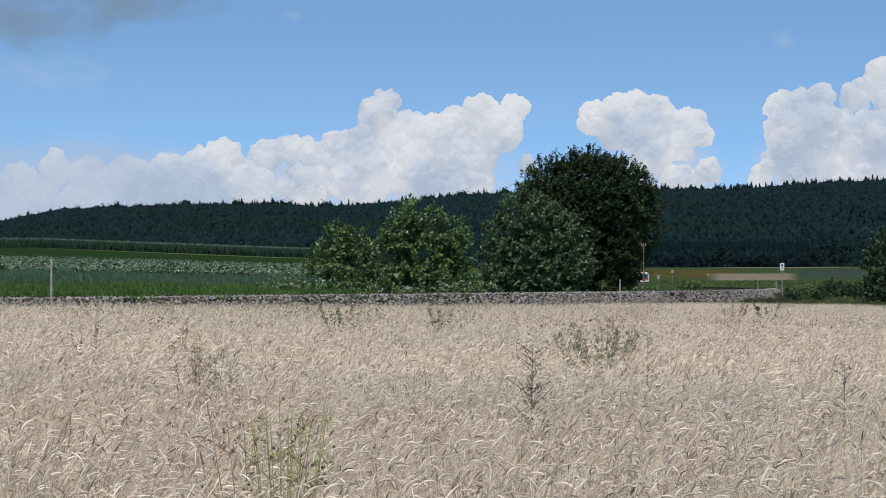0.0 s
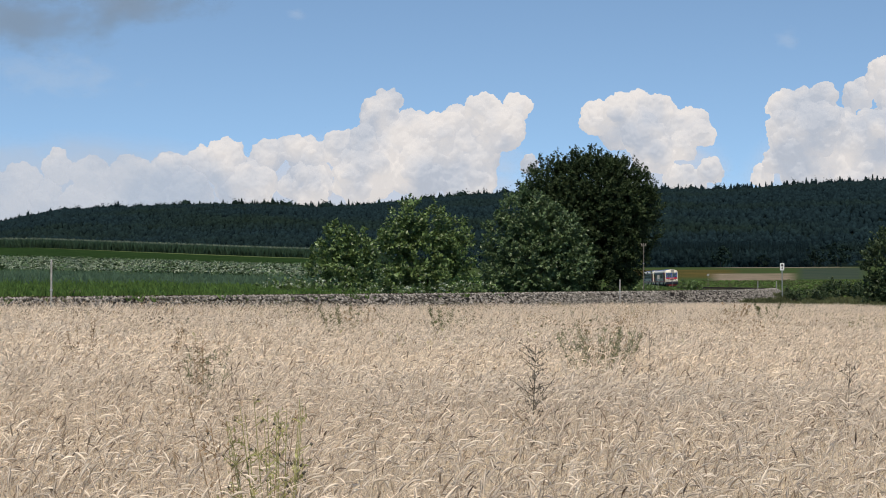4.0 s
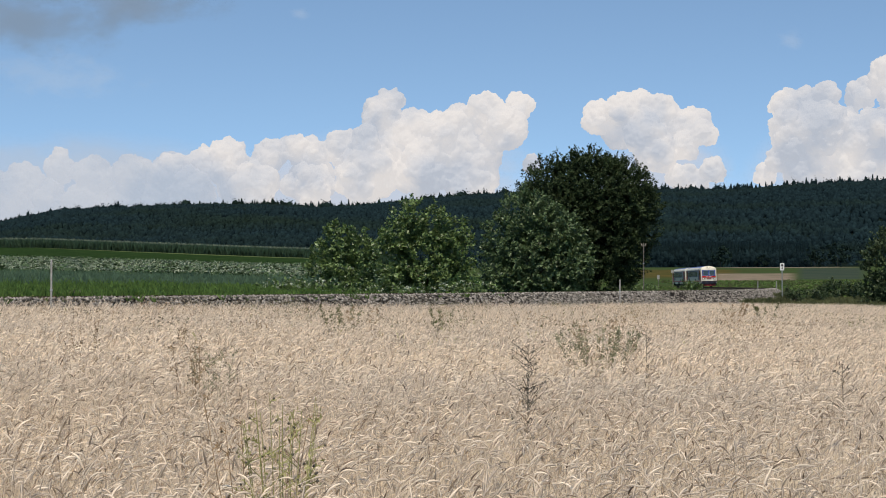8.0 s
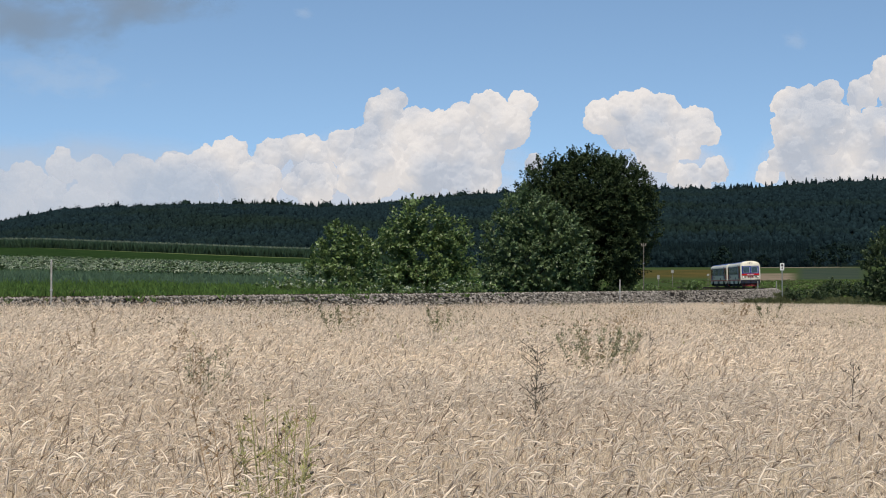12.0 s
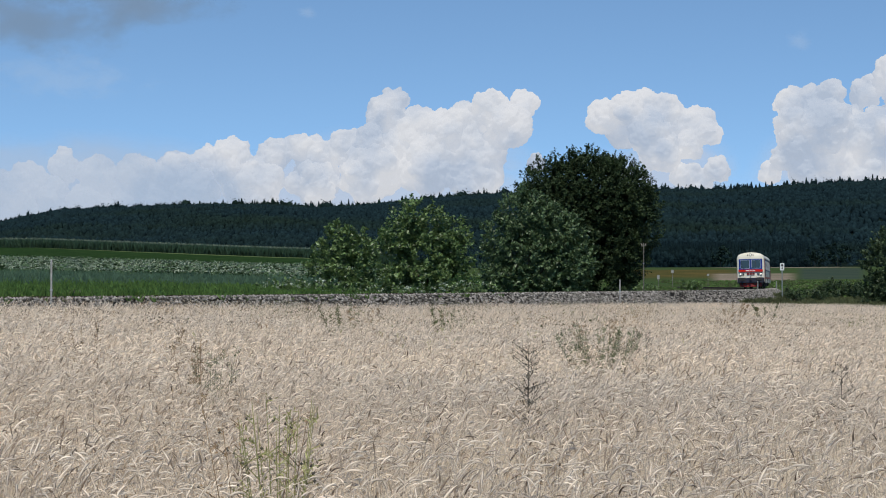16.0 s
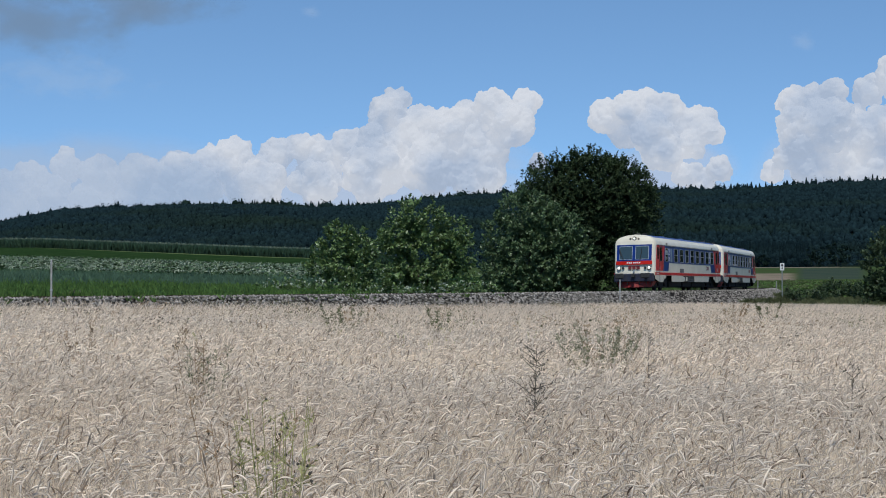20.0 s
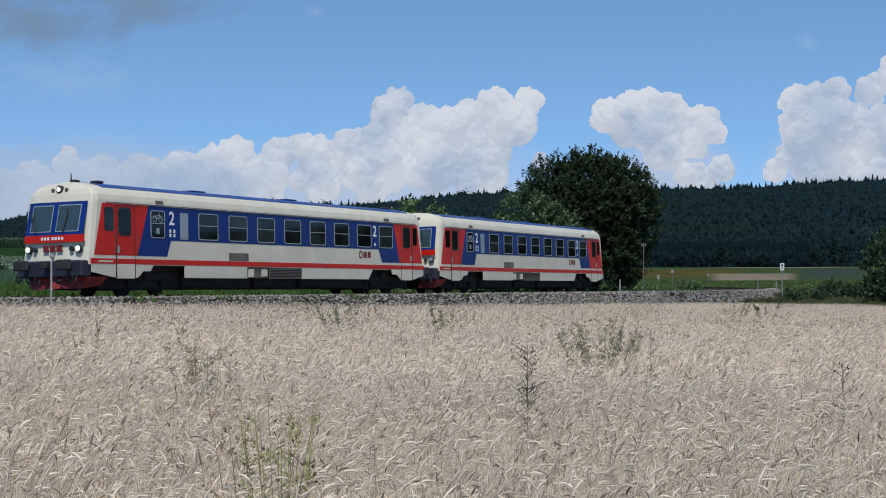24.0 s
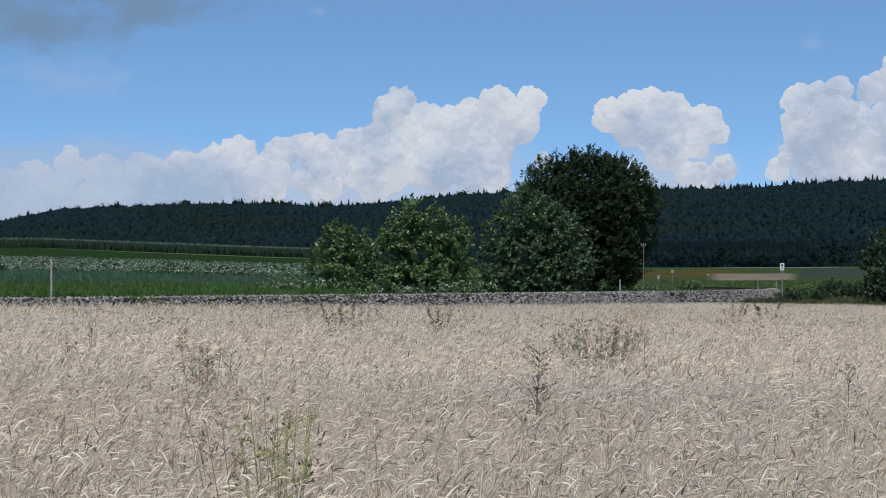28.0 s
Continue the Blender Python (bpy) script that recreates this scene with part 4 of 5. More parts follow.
CLOUDS = [
    (cloud("cloud", [(-20, 345, 45), (40, 325, 33), (95, 300, 28), (98, 276, 15), (160, 312, 33), (230, 306, 33), (300, 312, 36), (400, 288, 38),
                     (470, 276, 30), (540, 276, 33), (600, 264, 34), (640, 256, 28), (665, 205, 34), (684, 181, 23), (20, 372, 42), (150, 366, 40), (270, 360, 36), (350, 292, 30), (290, 300, 30), (515, 264, 26), (420, 330, 45)],
           "long bank of white heaped cloud over the ridge", 61), 26, -4),
    (cloud("cloud", [(720, 232, 36), (770, 238, 36), (810, 222, 36), (850, 202, 32), (912, 192, 25), (885, 235, 38), (830, 275, 46), (740, 295, 55),
                     (640, 315, 55), (540, 325, 46), (440, 335, 46), (330, 342, 42), (220, 350, 42), (60, 355, 42), (830, 330, 45), (690, 255, 40)],
           "towering white cumulus with bright rounded heads", 62), 29, -14),
    (cloud("cloud", [(1050, 212, 30), (1090, 197, 30), (1130, 192, 32), (1160, 197, 30), (1185, 215, 26), (1225, 220, 31), (1238, 240, 21), (1130, 236, 38),
                     (1090, 238, 28), (1150, 272, 36), (1200, 262, 24)],
           "separate white cumulus head", 63), 27, -5),
    (cloud("cloud", [(1185, 314, 21), (1207, 308, 18), (1250, 302, 21), (1266, 308, 16), (1220, 328, 24)], "small low white cumulus below a taller head", 65), 27, -5),
    (cloud("cloud", [(935, 288, 17)], "small white cloud tuft behind the tree", 66), 27, -5),
    (cloud("cloud", [(1385, 187, 29), (1415, 182, 24), (1450, 170, 22), (1372, 222, 20), (1395, 242, 42), (1368, 287, 23), (1348, 314, 20), (1440, 232, 46),
                     (1500, 250, 46), (1550, 235, 46), (1496, 210, 20), (1522, 168, 28), (1560, 134, 30), (1605, 165, 56), (1420, 302, 42), (1500, 305, 46), (1570, 300, 46)],
           "massive white cumulus with a bright flank", 64), 31, -12),
]


def veil(px0, py0, px1, py1, dist, label, mat):
    k = dist / 2857.0
    w, h = (px1 - px0) * k, (py1 - py0) * k
    n = 12
    g = [(i / n, j / n) for i in range(n + 1) for j in range(n + 1)]
    V = [((a - .5) * w, (b - .5) * h, 12 * math.sin(a * 5) * math.cos(b * 4)) for a, b in g]
    F = [(i * (n + 1) + j, (i + 1) * (n + 1) + j, (i + 1) * (n + 1) + j + 1, i * (n + 1) + j + 1) for i in range(n) for j in range(n)]
    ob = new("cloud", mesh_np("cloud", V, F, mat, True))
    c = ((px0 + px1) / 2 - 784) * k, dist, EYE_Z + (488.7 - (py0 + py1) / 2) * k
    ob.matrix_world = Matrix.Translation(c) @ Matrix.Rotation(math.pi / 2, 4, "X")
    return tagged(ob, label, "cloud")


VEILS = [(veil(-250, -100, 290, 140, 3600, "soft grey cloud with ragged edges high above", M_VEIL), 38, 6),
         (veil(20, -70, 430, 62, 3620, "soft grey cloud with ragged edges high above", M_VEIL), 38, 6),
         (veil(-140, 60, 300, 200, 3640, "thin wisp of cloud in the blue sky", M_WISP), 38, 6),
         (veil(-120, 255, 700, 460, 4200, "pale haze of cloud low over the ridge", M_HAZE), 24, -4),
         (veil(-260, 225, 470, 440, 3850, "added sheet of pale haze before the cloud bank", M_MIST), 24, -4),
         (veil(380, 215, 1000, 470, 4210, "pale haze of cloud low over the ridge", M_HAZE), 26, -8),
         (veil(1010, 220, 1330, 450, 4220, "pale haze of cloud low over the ridge", M_HAZE), 26, -5),
         (veil(1290, 190, 1800, 470, 4230, "pale haze of cloud low over the ridge", M_HAZE), 28, -8),
         (veil(1355, 35, 1420, 95, 3700, "thin wisp of cloud in the blue sky", M_WISP), 50, 5),
         (veil(490, 5, 545, 40, 3700, "thin wisp of cloud in the blue sky", M_WISP), 45, -8)]


# ---- two coupled diesel railcars ----
CAR, PIVOT, HALF = 25.42, 17.0, 1.41
OVER = (CAR - PIVOT) / 2


def face_x(z):
    """How far the slanted end stands back from the coupling plane at a height."""
    return float(np.interp(z, (0, 1.9, 3.35, 3.55, 3.72), (.62, .62, .98, 1.10, 1.45)))


def shell_bm():
    half = [(HALF, .93), (HALF, 2.97), (1.40, 3.10), (1.36, 3.26), (1.25, 3.42), (1.02, 3.56), (.6, 3.67), (0, 3.72)]
    prof = [(-y, z) for y, z in half] + [(y, z) for y, z in half[-2::-1]]
    bm, rings = bmesh.new(), []
    for end, inset, sc in ((0, 0.0, .915), (0, .05, .955), (0, .22, 1), (1, .22, 1), (1, .05, .955), (1, 0.0, .915)):
        ring = []
        for y, z in prof:
            x = face_x(z) + inset + (.10 * (y / HALF) ** 2 if inset < .1 else .08)
            ring.append(bm.verts.new((CAR - x if end else x, y * sc, z)))
        rings.append(ring)
    n = len(prof)
    for a, c in zip(rings, rings[1:]):
        for k in range(n):
            bm.faces.new((a[k], a[(k + 1) % n], c[(k + 1) % n], c[k]))
    for end, ring in ((0, rings[0]), (1, rings[-1])):     # curved ends
        rows = []
        for k in range(n // 2 + 1):
            a, c = ring[k], ring[n - 1 - k]
            if a is c:
                rows.append([a] * 9)
                continue
            row = [a]
            for t in np.linspace(-1, 1, 9)[1:-1]:
                y, z = -a.co.y * t, a.co.z
                x = face_x(z) + .10 * (y / HALF) ** 2
                row.append(bm.verts.new((CAR - x if end else x, y, z)))
            rows.append(row + [c])
        for r0, r1 in zip(rows, rows[1:]):
            for k in range(8):
                f = list(dict.fromkeys((r0[k], r0[k + 1], r1[k + 1], r1[k])))
                if len(f) > 2:
                    bm.faces.new(f)
    return bm


def roof_bm():
    prof = [(y, z + .012) for y, z in ((-1.12, 3.50), (-1.02, 3.56), (-.6, 3.67), (0, 3.72), (.6, 3.67), (1.02, 3.56), (1.12, 3.50))]
    bm = bmesh.new()
    rings = [[bm.verts.new((x, y, z)) for y, z in prof] for x in (1.75, 12.7, CAR - 1.75)]
    for a, c in zip(rings, rings[1:]):
        for k in range(len(prof) - 1):
            bm.faces.new((a[k], a[k + 1], c[k + 1], c[k]))
    return bm


def side_plate(pts, y, out, thick=.006):
    """An outline in (x, z) set on a side wall at y; out: the wall's outward sense."""
    return add_plate(bmesh.new(), [(x, y, z) for x, z in pts], (0, out * thick, 0))


def frame_bm(x0, x1, z0, z1, y, out, w=.032, t=.02):
    bm = bmesh.new()
    for a in ((x0, x1, z0, z0 + w), (x0, x1, z1 - w, z1), (x0, x0 + w, z0 + w, z1 - w), (x1 - w, x1, z0 + w, z1 - w)):
        add_box(bm, a[0], a[1], min(y, y + out * t), max(y, y + out * t), a[2], a[3])
    return bm


def rounded(x0, x1, z0, z1, r, low=True, high=True):
    """The outline of an upright opening with rounded corners, in (x, z)."""
    pts = []
    for cx, cz, a0, on in ((x1 - r, z1 - r, 0, high), (x0 + r, z1 - r, 90, high), (x0 + r, z0 + r, 180, low), (x1 - r, z0 + r, 270, low)):
        if on:
            pts += [(cx + r * math.cos(radians(a0 + d)), cz + r * math.sin(radians(a0 + d))) for d in (0, 30, 60, 90)]
        else:
            pts.append((x1 if a0 in (0, 270) else x0, z1 if a0 < 180 else z0))
    return pts


def rim_bm(x0, x1, z0, z1, y, out, r=.11, w=.032, t=.02):
    """A window rim with rounded corners."""
    a, c = rounded(x0, x1, z0, z1, r), rounded(x0 + w, x1 - w, z0 + w, z1 - w, r - w)
    bm, n = bmesh.new(), len(a)
    ring = [[bm.verts.new((px, yy, pz)) for px, pz in q] for q in (a, c) for yy in (y, y + out * t)]
    for i in range(n):
        j = (i + 1) % n
        for k, m in ((0, 1), (1, 3), (3, 2), (2, 0)):
            bm.faces.new((ring[k][i], ring[k][j], ring[m][j], ring[m][i]))
    return bm


def numeral(text, size, mat, parent, m, name, label):
    cu = bpy.data.curves.new(name, "FONT")
    cu.body, cu.size, cu.extrude = text, size, .003
    cu.offset = .010
    tmp = new(name + "_outline", cu)
    bpy.context.view_layer.update()
    me = bpy.data.meshes.new_from_object(tmp.evaluated_get(bpy.context.evaluated_depsgraph_get()))
    bpy.data.objects.remove(tmp)
    me.materials.clear()
    me.materials.append(mat)
    ob = new(name, me)
    ob.parent = parent
    ob.matrix_world = m
    return tagged(ob, label)


WINDOWS = [(4.03, 4.85)] + [(6.87 + 1.931 * k, 6.87 + 1.931 * k + 1.24) for k in range(8)]


def build_side(car, out):
    y = out * HALF
    red0 = [(.98, 1.24), (3.29, 1.24), (3.93, 2.97), (1.42, 2.97)]
    red1 = [(22.28, 1.24), (CAR - .98, 1.24), (CAR - 1.40, 2.97), (21.73, 2.97)]
    blue = [(3.29, 1.24), (4.97, 1.24), (5.22, 1.80), (20.36, 1.80), (20.64, 1.24), (22.28, 1.24), (21.73, 2.97), (3.93, 2.97)]
    part("end_panel", side_plate(red0, y, out), M_RED, car, "red painted end panel")
    part("end_panel", side_plate(red1, y, out), M_RED, car, "red painted end panel")
    part("window_band", side_plate(blue, y, out), M_BLUE, car, "blue painted window band")
    part("stripe", side_plate([(.80, .95), (CAR - .80, .95), (CAR - .80, 1.13), (.80, 1.13)], y, out, .008), M_RED, car, "red stripe")
    part("gutter", box(1.6, CAR - 1.6, min(y, y + out * .03), max(y, y + out * .03), 2.985, 3.01), M_GREY, car)
    for x0, x1 in WINDOWS:
        w = part("window", rim_bm(x0, x1, 1.868, 2.831, y + out * .006, out), M_STEEL, car, "window with a light metal frame")
        for z0, z1 in ((1.90, 2.372), (2.392, 2.80)):
            part("pane", side_plate(rounded(x0 + .026, x1 - .026, z0, z1, .085, z0 < 2, z0 > 2), y + out * .004, out, .008), M_GLASS, w)
        part("glazing_bar", box(x0 + .04, x1 - .04, min(y, y + out * .022), max(y, y + out * .022), 2.37, 2.395), M_STEEL, w)
    part("frosted_window", box(5.76, 6.25, min(y, y + out * .011), max(y, y + out * .011), 1.86, 2.80, .004), M_FROST, car, "narrow frosted toilet window")
    for d0, d1, g0, g1, c0, c1 in ((2.14, 3.16, 2.27, 2.92, 1.52, 2.02), (22.42, 23.47, 22.62, 23.27, 23.58, 23.98)):
        d = part("door", frame_bm(d0, d1, .46, 2.90, y + out * .006, out, .010, .010), M_BLACK, car, "entrance door with dark rubber seals")
        sx = d0 if d0 < 12 else d1
        part("seal", box(sx - .022, sx + .022, min(y, y + out * .016), max(y, y + out * .016), .46, 2.92), M_BLACK, d)
        hx = d0 + .06 if d0 < 12 else d1 - .16
        part("pane", side_plate(rounded(g0, g1, 1.93, 2.82, .10), y + out * .005, out, .012), M_GLASS, d)
        part("pane_seal", rim_bm(g0 - .025, g1 + .025, 1.905, 2.845, y + out * .004, out, .12, .03, .016), M_BLACK, d)
        part("handle", box(hx, hx + .10, min(y, y + out * .03), max(y, y + out * .03), 1.32, 1.56, .01), M_STEEL, d)
        part("step_panel", box(d0 + .03, d1 - .03, min(y - out * .02, y + out * .010), max(y - out * .02, y + out * .010), .46, .95), M_CREAM, d)
        part("cab_window", side_plate(rounded(c0, c1, 2.04, 2.84, .09), y + out * .004, out, .010), M_GLASS, car, "dark cab side window")
    for pts in ([(.85, .93), (.85, .68), (1.7, .55), (2.1, .5), (2.13, .93)], [(3.19, .93), (3.19, .5), (3.3, .5), (3.62, .72), (4.0, .72), (4.2, .93)],
                [(6.05, .93), (6.35, .5), (10.02, .5), (10.02, .93)], [(13.97, .93), (13.97, .5), (19.42, .5), (19.82, .93)],
                [(21.5, .93), (21.6, .72), (22.0, .72), (22.38, .5), (22.42, .93)], [(23.5, .93), (23.5, .5), (23.6, .5), (24.1, .6), (24.58, .68), (24.58, .93)]):
        part("skirt", side_plate(pts, y - out * .03, out, .03), M_CREAM, car)
    g = part("grille", frame_bm(11.58, 13.95, .50, .92, y - out * .03, out, .03, .03), M_GREY, car, "dark radiator grille")
    for k in range(6):
        part("slat", box(11.61, 13.92, min(y - out * .03, y), max(y - out * .03, y), .54 + .06 * k, .57 + .06 * k), M_GREY, g)
    part("equipment_box", box(10.08, 11.5, min(y - out * .12, y - out * .04), max(y - out * .12, y - out * .04), .52, .9, .01), M_GREY, car)
    part("filler_flap", box(10.15, 10.5, min(y - out * .05, y - out * .01), max(y - out * .05, y - out * .01), .55, .85, .01), M_CREAM, car)
    part("filler_flap", box(11.05, 11.45, min(y - out * .05, y - out * .01), max(y - out * .05, y - out * .01), .58, .85, .01), M_CREAM, car)
    part("battery_box", box(6.0, 6.8, min(y - out * .02, y + out * .012), max(y - out * .02, y + out * .012), .5, .9, .02), M_CREAM, car, "cream battery box")
    part("vent", box(8.81, 10.11, min(y, y + out * .014), max(y, y + out * .014), 1.15, 1.44, .02), M_GREY, car, "brownish vent cover")
    turn = Matrix.Identity(4) if out < 0 else Matrix.Rotation(math.pi, 4, "Z")
    up = Matrix.Rotation(math.pi / 2, 4, "X")
    for x in (5.10, 19.85):
        at = x if out < 0 else x + .38
        numeral("2", .66, M_WHITE, car, Matrix.Translation((at, y + out * .009, 2.36)) @ turn @ up, "numeral", "white second-class numeral 2")
        for dx, z in (((.02, 2.08), (.02, 1.93), (.26, 2.08), (.26, 1.93)) if x < 10 else ((.12, 1.95),)):
            part("pictogram", box(x + dx, x + dx + .11, min(y, y + out * .009), max(y, y + out * .009), z, z + .12), M_WHITE, car)
    # emblem: a disc and two plain blocks
    lx, lz = (18.60, 1.40)
    bm = bmesh.new()
    add_tube(bm, [(lx + .16 + .135 * math.cos(a), y + out * .008, lz + .15 + .135 * math.sin(a)) for a in np.linspace(.6, .6 + math.tau, 21)], [.034] * 21, 4)
    for v in bm.verts:
        v.co.y = y + out * .008 + (v.co.y - y - out * .008) * .12
    part("emblem", bm, M_EMBLEM, car, "dark red emblem of plain shapes")
    for k in (0, 1):
        part("emblem", box(lx + .40 + .36 * k, lx + .68 + .36 * k, min(y, y + out * .007), max(y, y + out * .007), lz + .02, lz + .28, .03), M_EMBLEM, car)
    for x in (4.35, 20.9):
        part("cornice_vent", box(x, x + .42, min(out * 1.38, out * 1.425), max(out * 1.38, out * 1.425), 3.06, 3.17, .008), M_GREY, car)
    # a bicycle sign and a notice stuck on the first window
    sx = 4.44
    bm = bmesh.new()
    for cx in (-.17, .17):
        add_tube(bm, [(sx + cx + .105 * math.cos(k * math.tau / 12), y + out * .016, 2.53 + .105 * math.sin(k * math.tau / 12)) for k in range(13)], [.013] * 13, 4)
    for p, q in (((-.17, 2.53), (-.05, 2.66)), ((-.05, 2.66), (.12, 2.66)), ((.17, 2.53), (.10, 2.73)), ((-.05, 2.66), (.02, 2.53)), ((.02, 2.53), (.12, 2.66))):
        add_tube(bm, [(sx + p[0], y + out * .016, p[1]), (sx + q[0], y + out * .016, q[1])], [.012, .012], 4)
    part("pictogram", bm, M_FROST, car, "pale bicycle pictogram")
    part("notice", box(4.36, 4.54, min(y, y + out * .014), max(y, y + out * .014), 2.02, 2.22), M_FROST, car, "pale notice on a window")
    for hx in (2.06, 3.24, 22.34, 23.55):
        bm = bmesh.new()
        add_tube(bm, [(hx, y, 1.30), (hx, y + out * .05, 1.34), (hx, y + out * .05, 1.96), (hx, y, 2.0)], [.010] * 4, 5)
        part("grab_rail", bm, M_GREY, car)
    part("lettering", box(1.2, 1.95, min(y, y + out * .011), max(y, y + out * .011), 1.01, 1.06), M_CREAM, car)


def end_plate(pts, front, lift, thick):
    """An outline in (y, z) on the slanted end wall."""
    sg, off = (1, 0) if front else (-1, CAR)
    q = [(off + sg * (face_x(z) - lift + .10 * (y / HALF) ** 2), y, z) for y, z in pts]
    return add_plate(bmesh.new(), q, (-sg * thick, 0, 0))


def grid_plate(y0, y1, z0, z1, front, lift, thick, n=8):
    bm = bmesh.new()
    sg, off = (1, 0) if front else (-1, CAR)
    ys = np.linspace(y0, y1, n)
    zs = [z0] + [z for z in (1.9,) if z0 < z < z1] + [z1]
    def p(y, z, o):
        return (off + sg * (face_x(z) - lift - o + .10 * (y / HALF) ** 2), y, z)
    a = [[bm.verts.new(p(y, z, thick)) for y in ys] for z in zs]
    c = [[bm.verts.new(p(y, z, 0)) for y in ys] for z in zs]
    for j in range(len(zs) - 1):
        for k in range(n - 1):
            bm.faces.new((a[j][k], a[j][k + 1], a[j + 1][k + 1], a[j + 1][k]))
    for j in range(len(zs) - 1):
        for k in (0, n - 1):
            bm.faces.new((a[j][k], a[j + 1][k], c[j + 1][k], c[j][k]))
    for k in range(n - 1):
        for j in (0, len(zs) - 1):
            bm.faces.new((a[j][k], a[j][k + 1], c[j][k + 1], c[j][k]))
    return bm


def disc(car, name, y, z, r, depth, front, mat, lift=0.0, label="", parent=None):
    sg, off = (1, 0) if front else (-1, CAR)
    bm = bmesh.new()
    x = off + sg * (face_x(z) + .08 * (y / HALF) ** 2)
    add_tube(bm, [(x + sg * .05, y, z), (x - sg * (lift + depth * .6), y, z), (x - sg * (lift + depth), y, z)], [r, r, r * .8], 14)
    return part(name, bm, mat, parent or car, label)


def build_end(car, front):
    sg, off = (1, 0) if front else (-1, CAR)
    part("screen_surround", grid_plate(-1.20, 1.20, 1.92, 3.02, front, .004, .012), M_BLUE, car, "blue windscreen surround")
    part("nose_band", grid_plate(-1.24, 1.24, 1.67, 1.915, front, .004, .012), M_RED, car, "red band below the windscreens")
    for y0, y1 in ((-1.01, -.10), (.10, 1.01)):
        w = part("windscreen", grid_plate(y0, y1, 2.02, 2.92, front, .010, .016), M_STEEL, car, "windscreen with a pale rim")
        part("pane", grid_plate(y0 + .03, y1 - .03, 2.05, 2.89, front, .018, .014), M_SCREEN, w)
        bm = bmesh.new()
        yy = y0 * .35 + y1 * .65
        p0 = (off + sg * (face_x(1.97) - .05), yy, 1.97)
        p1 = (off + sg * (face_x(2.6) - .06), yy + (.28 if y0 > 0 else -.12), 2.62)
        add_tube(bm, [p0, p1], [.022, .016], 5)
        add_tube(bm, [(p1[0] + sg * .02, p1[1] - .02, 2.2), (p1[0] - sg * .0, p1[1] + .02, 2.78)], [.020, .020], 4)
        part("wiper", bm, M_BLACK, car)
    for k in range(7):
        y = -.45 + k * .13 + (.06 if k > 3 else 0)
        part("number_bar", grid_plate(y, y + .09, 1.75, 1.85, front, .016, .004, 2), M_WHITE, car)
    for k in range(3):
        part("emblem", grid_plate(-.40 + .28 * k, -.17 + .28 * k, 1.36, 1.58, front, .012, .010, 3), M_EMBLEM, car)
    part("lamp_socket", box(min(off + sg * .5, off + sg * .66), max(off + sg * .5, off + sg * .66), -.05, .05, 1.16, 1.30, .02), M_STEEL, car)
    for sd in (-1, 1):
        ring = disc(car, "headlight", sd * 1.04, 1.45, .14, .06, front, M_BLACK, label="round headlight, lit" if front else "round headlight")
        disc(car, "lens", sd * 1.04, 1.45, .100, .03, front, M_LAMP if front else M_FROST, .05, parent=ring)
        disc(car, "tail_light", sd * .76, 1.45, .085, .05, front, M_BLACK)
        disc(car, "marker_lamp", sd * .28, 3.42, .07, .05, front, M_GREY)
        bm = bmesh.new()
        add_tube(bm, [(off + sg * .62, sd * .88, .92), (off + sg * .12, sd * .88, .92)], [.10, .10], 12)
        buf = part("buffer", bm, M_BLACK, car)
        part("buffer_plate", box(min(off + sg * .02, off + sg * .13), max(off + sg * .02, off + sg * .13), sd * .88 - .31, sd * .88 + .31, .75, 1.09, .04), M_BLACK, buf)
        for hy, hr, back in ((1.16, .13, .30), (.86, .15, .42), (.42, .16, .36)):
            bm = bmesh.new()
            pts = [(off + sg * (back + hr * math.cos(a)), sd * hy + .03 * math.cos(a), .60 - 1.8 * hr * math.sin(a)) for a in np.linspace(0, math.pi, 9)]
            add_tube(bm, pts, [.026] * 9, 6)
            part("hose", bm, M_BLACK, car)
    ring = disc(car, "top_lamp", 0, 3.44, .14, .08, front, M_BLACK)
    disc(car, "lens", 0, 3.44, .08, .03, front, M_LAMP if front else M_FROST, .08, parent=ring)
    bm = bmesh.new()
    add_box(bm, min(off + sg * .42, off + sg * .95), max(off + sg * .42, off + sg * .95), -1.34, 1.34, .52, 1.07, .05)
    part("buffer_beam", bm, M_DARKBLUE, car, "navy buffer beam")
    part("coupling", box(min(off + sg * .1, off + sg * .5), max(off + sg * .1, off + sg * .5), -.12, .12, .8, 1.05, .03), M_BLACK, car)
    bm = bmesh.new()
    a = [bm.verts.new((off + sg * (.55 + .25 * abs(y)), y, z)) for y, z in ((-1.25, .53), (-.6, .53), (0, .53), (.6, .53), (1.25, .53))]
    c = [bm.verts.new((off + sg * (.45 + .3 * abs(y)), y, z)) for y, z in ((-1.1, .14), (-.6, .14), (0, .14), (.6, .14), (1.1, .14))]
    for k in range(4):
        bm.faces.new((a[k], a[k + 1], c[k + 1], c[k]))
    for y, z0, z1 in ((-1.25, .53, .14), (1.25, .53, .14)) if front else ():
        q = [bm.verts.new(v) for v in ((off + sg * .86, y, z0), (off + sg * 1.9, y, z0), (off + sg * 1.7, y * .88, z1 + .1), (off + sg * .78, y * .88, z1))]
        bm.faces.new(q)
    part("plough", bm, M_PLOW if front else M_UNDER, car, "dark red rail plough" if front else "grimy guard plate with painted-in shade")
    part("horn", box(min(off + sg * 1.5, off + sg * 1.8), max(off + sg * 1.5, off + sg * 1.8), -.22, .0, 3.70, 3.80, .03), M_BLACK, car)
    if front:
        bm = bmesh.new()
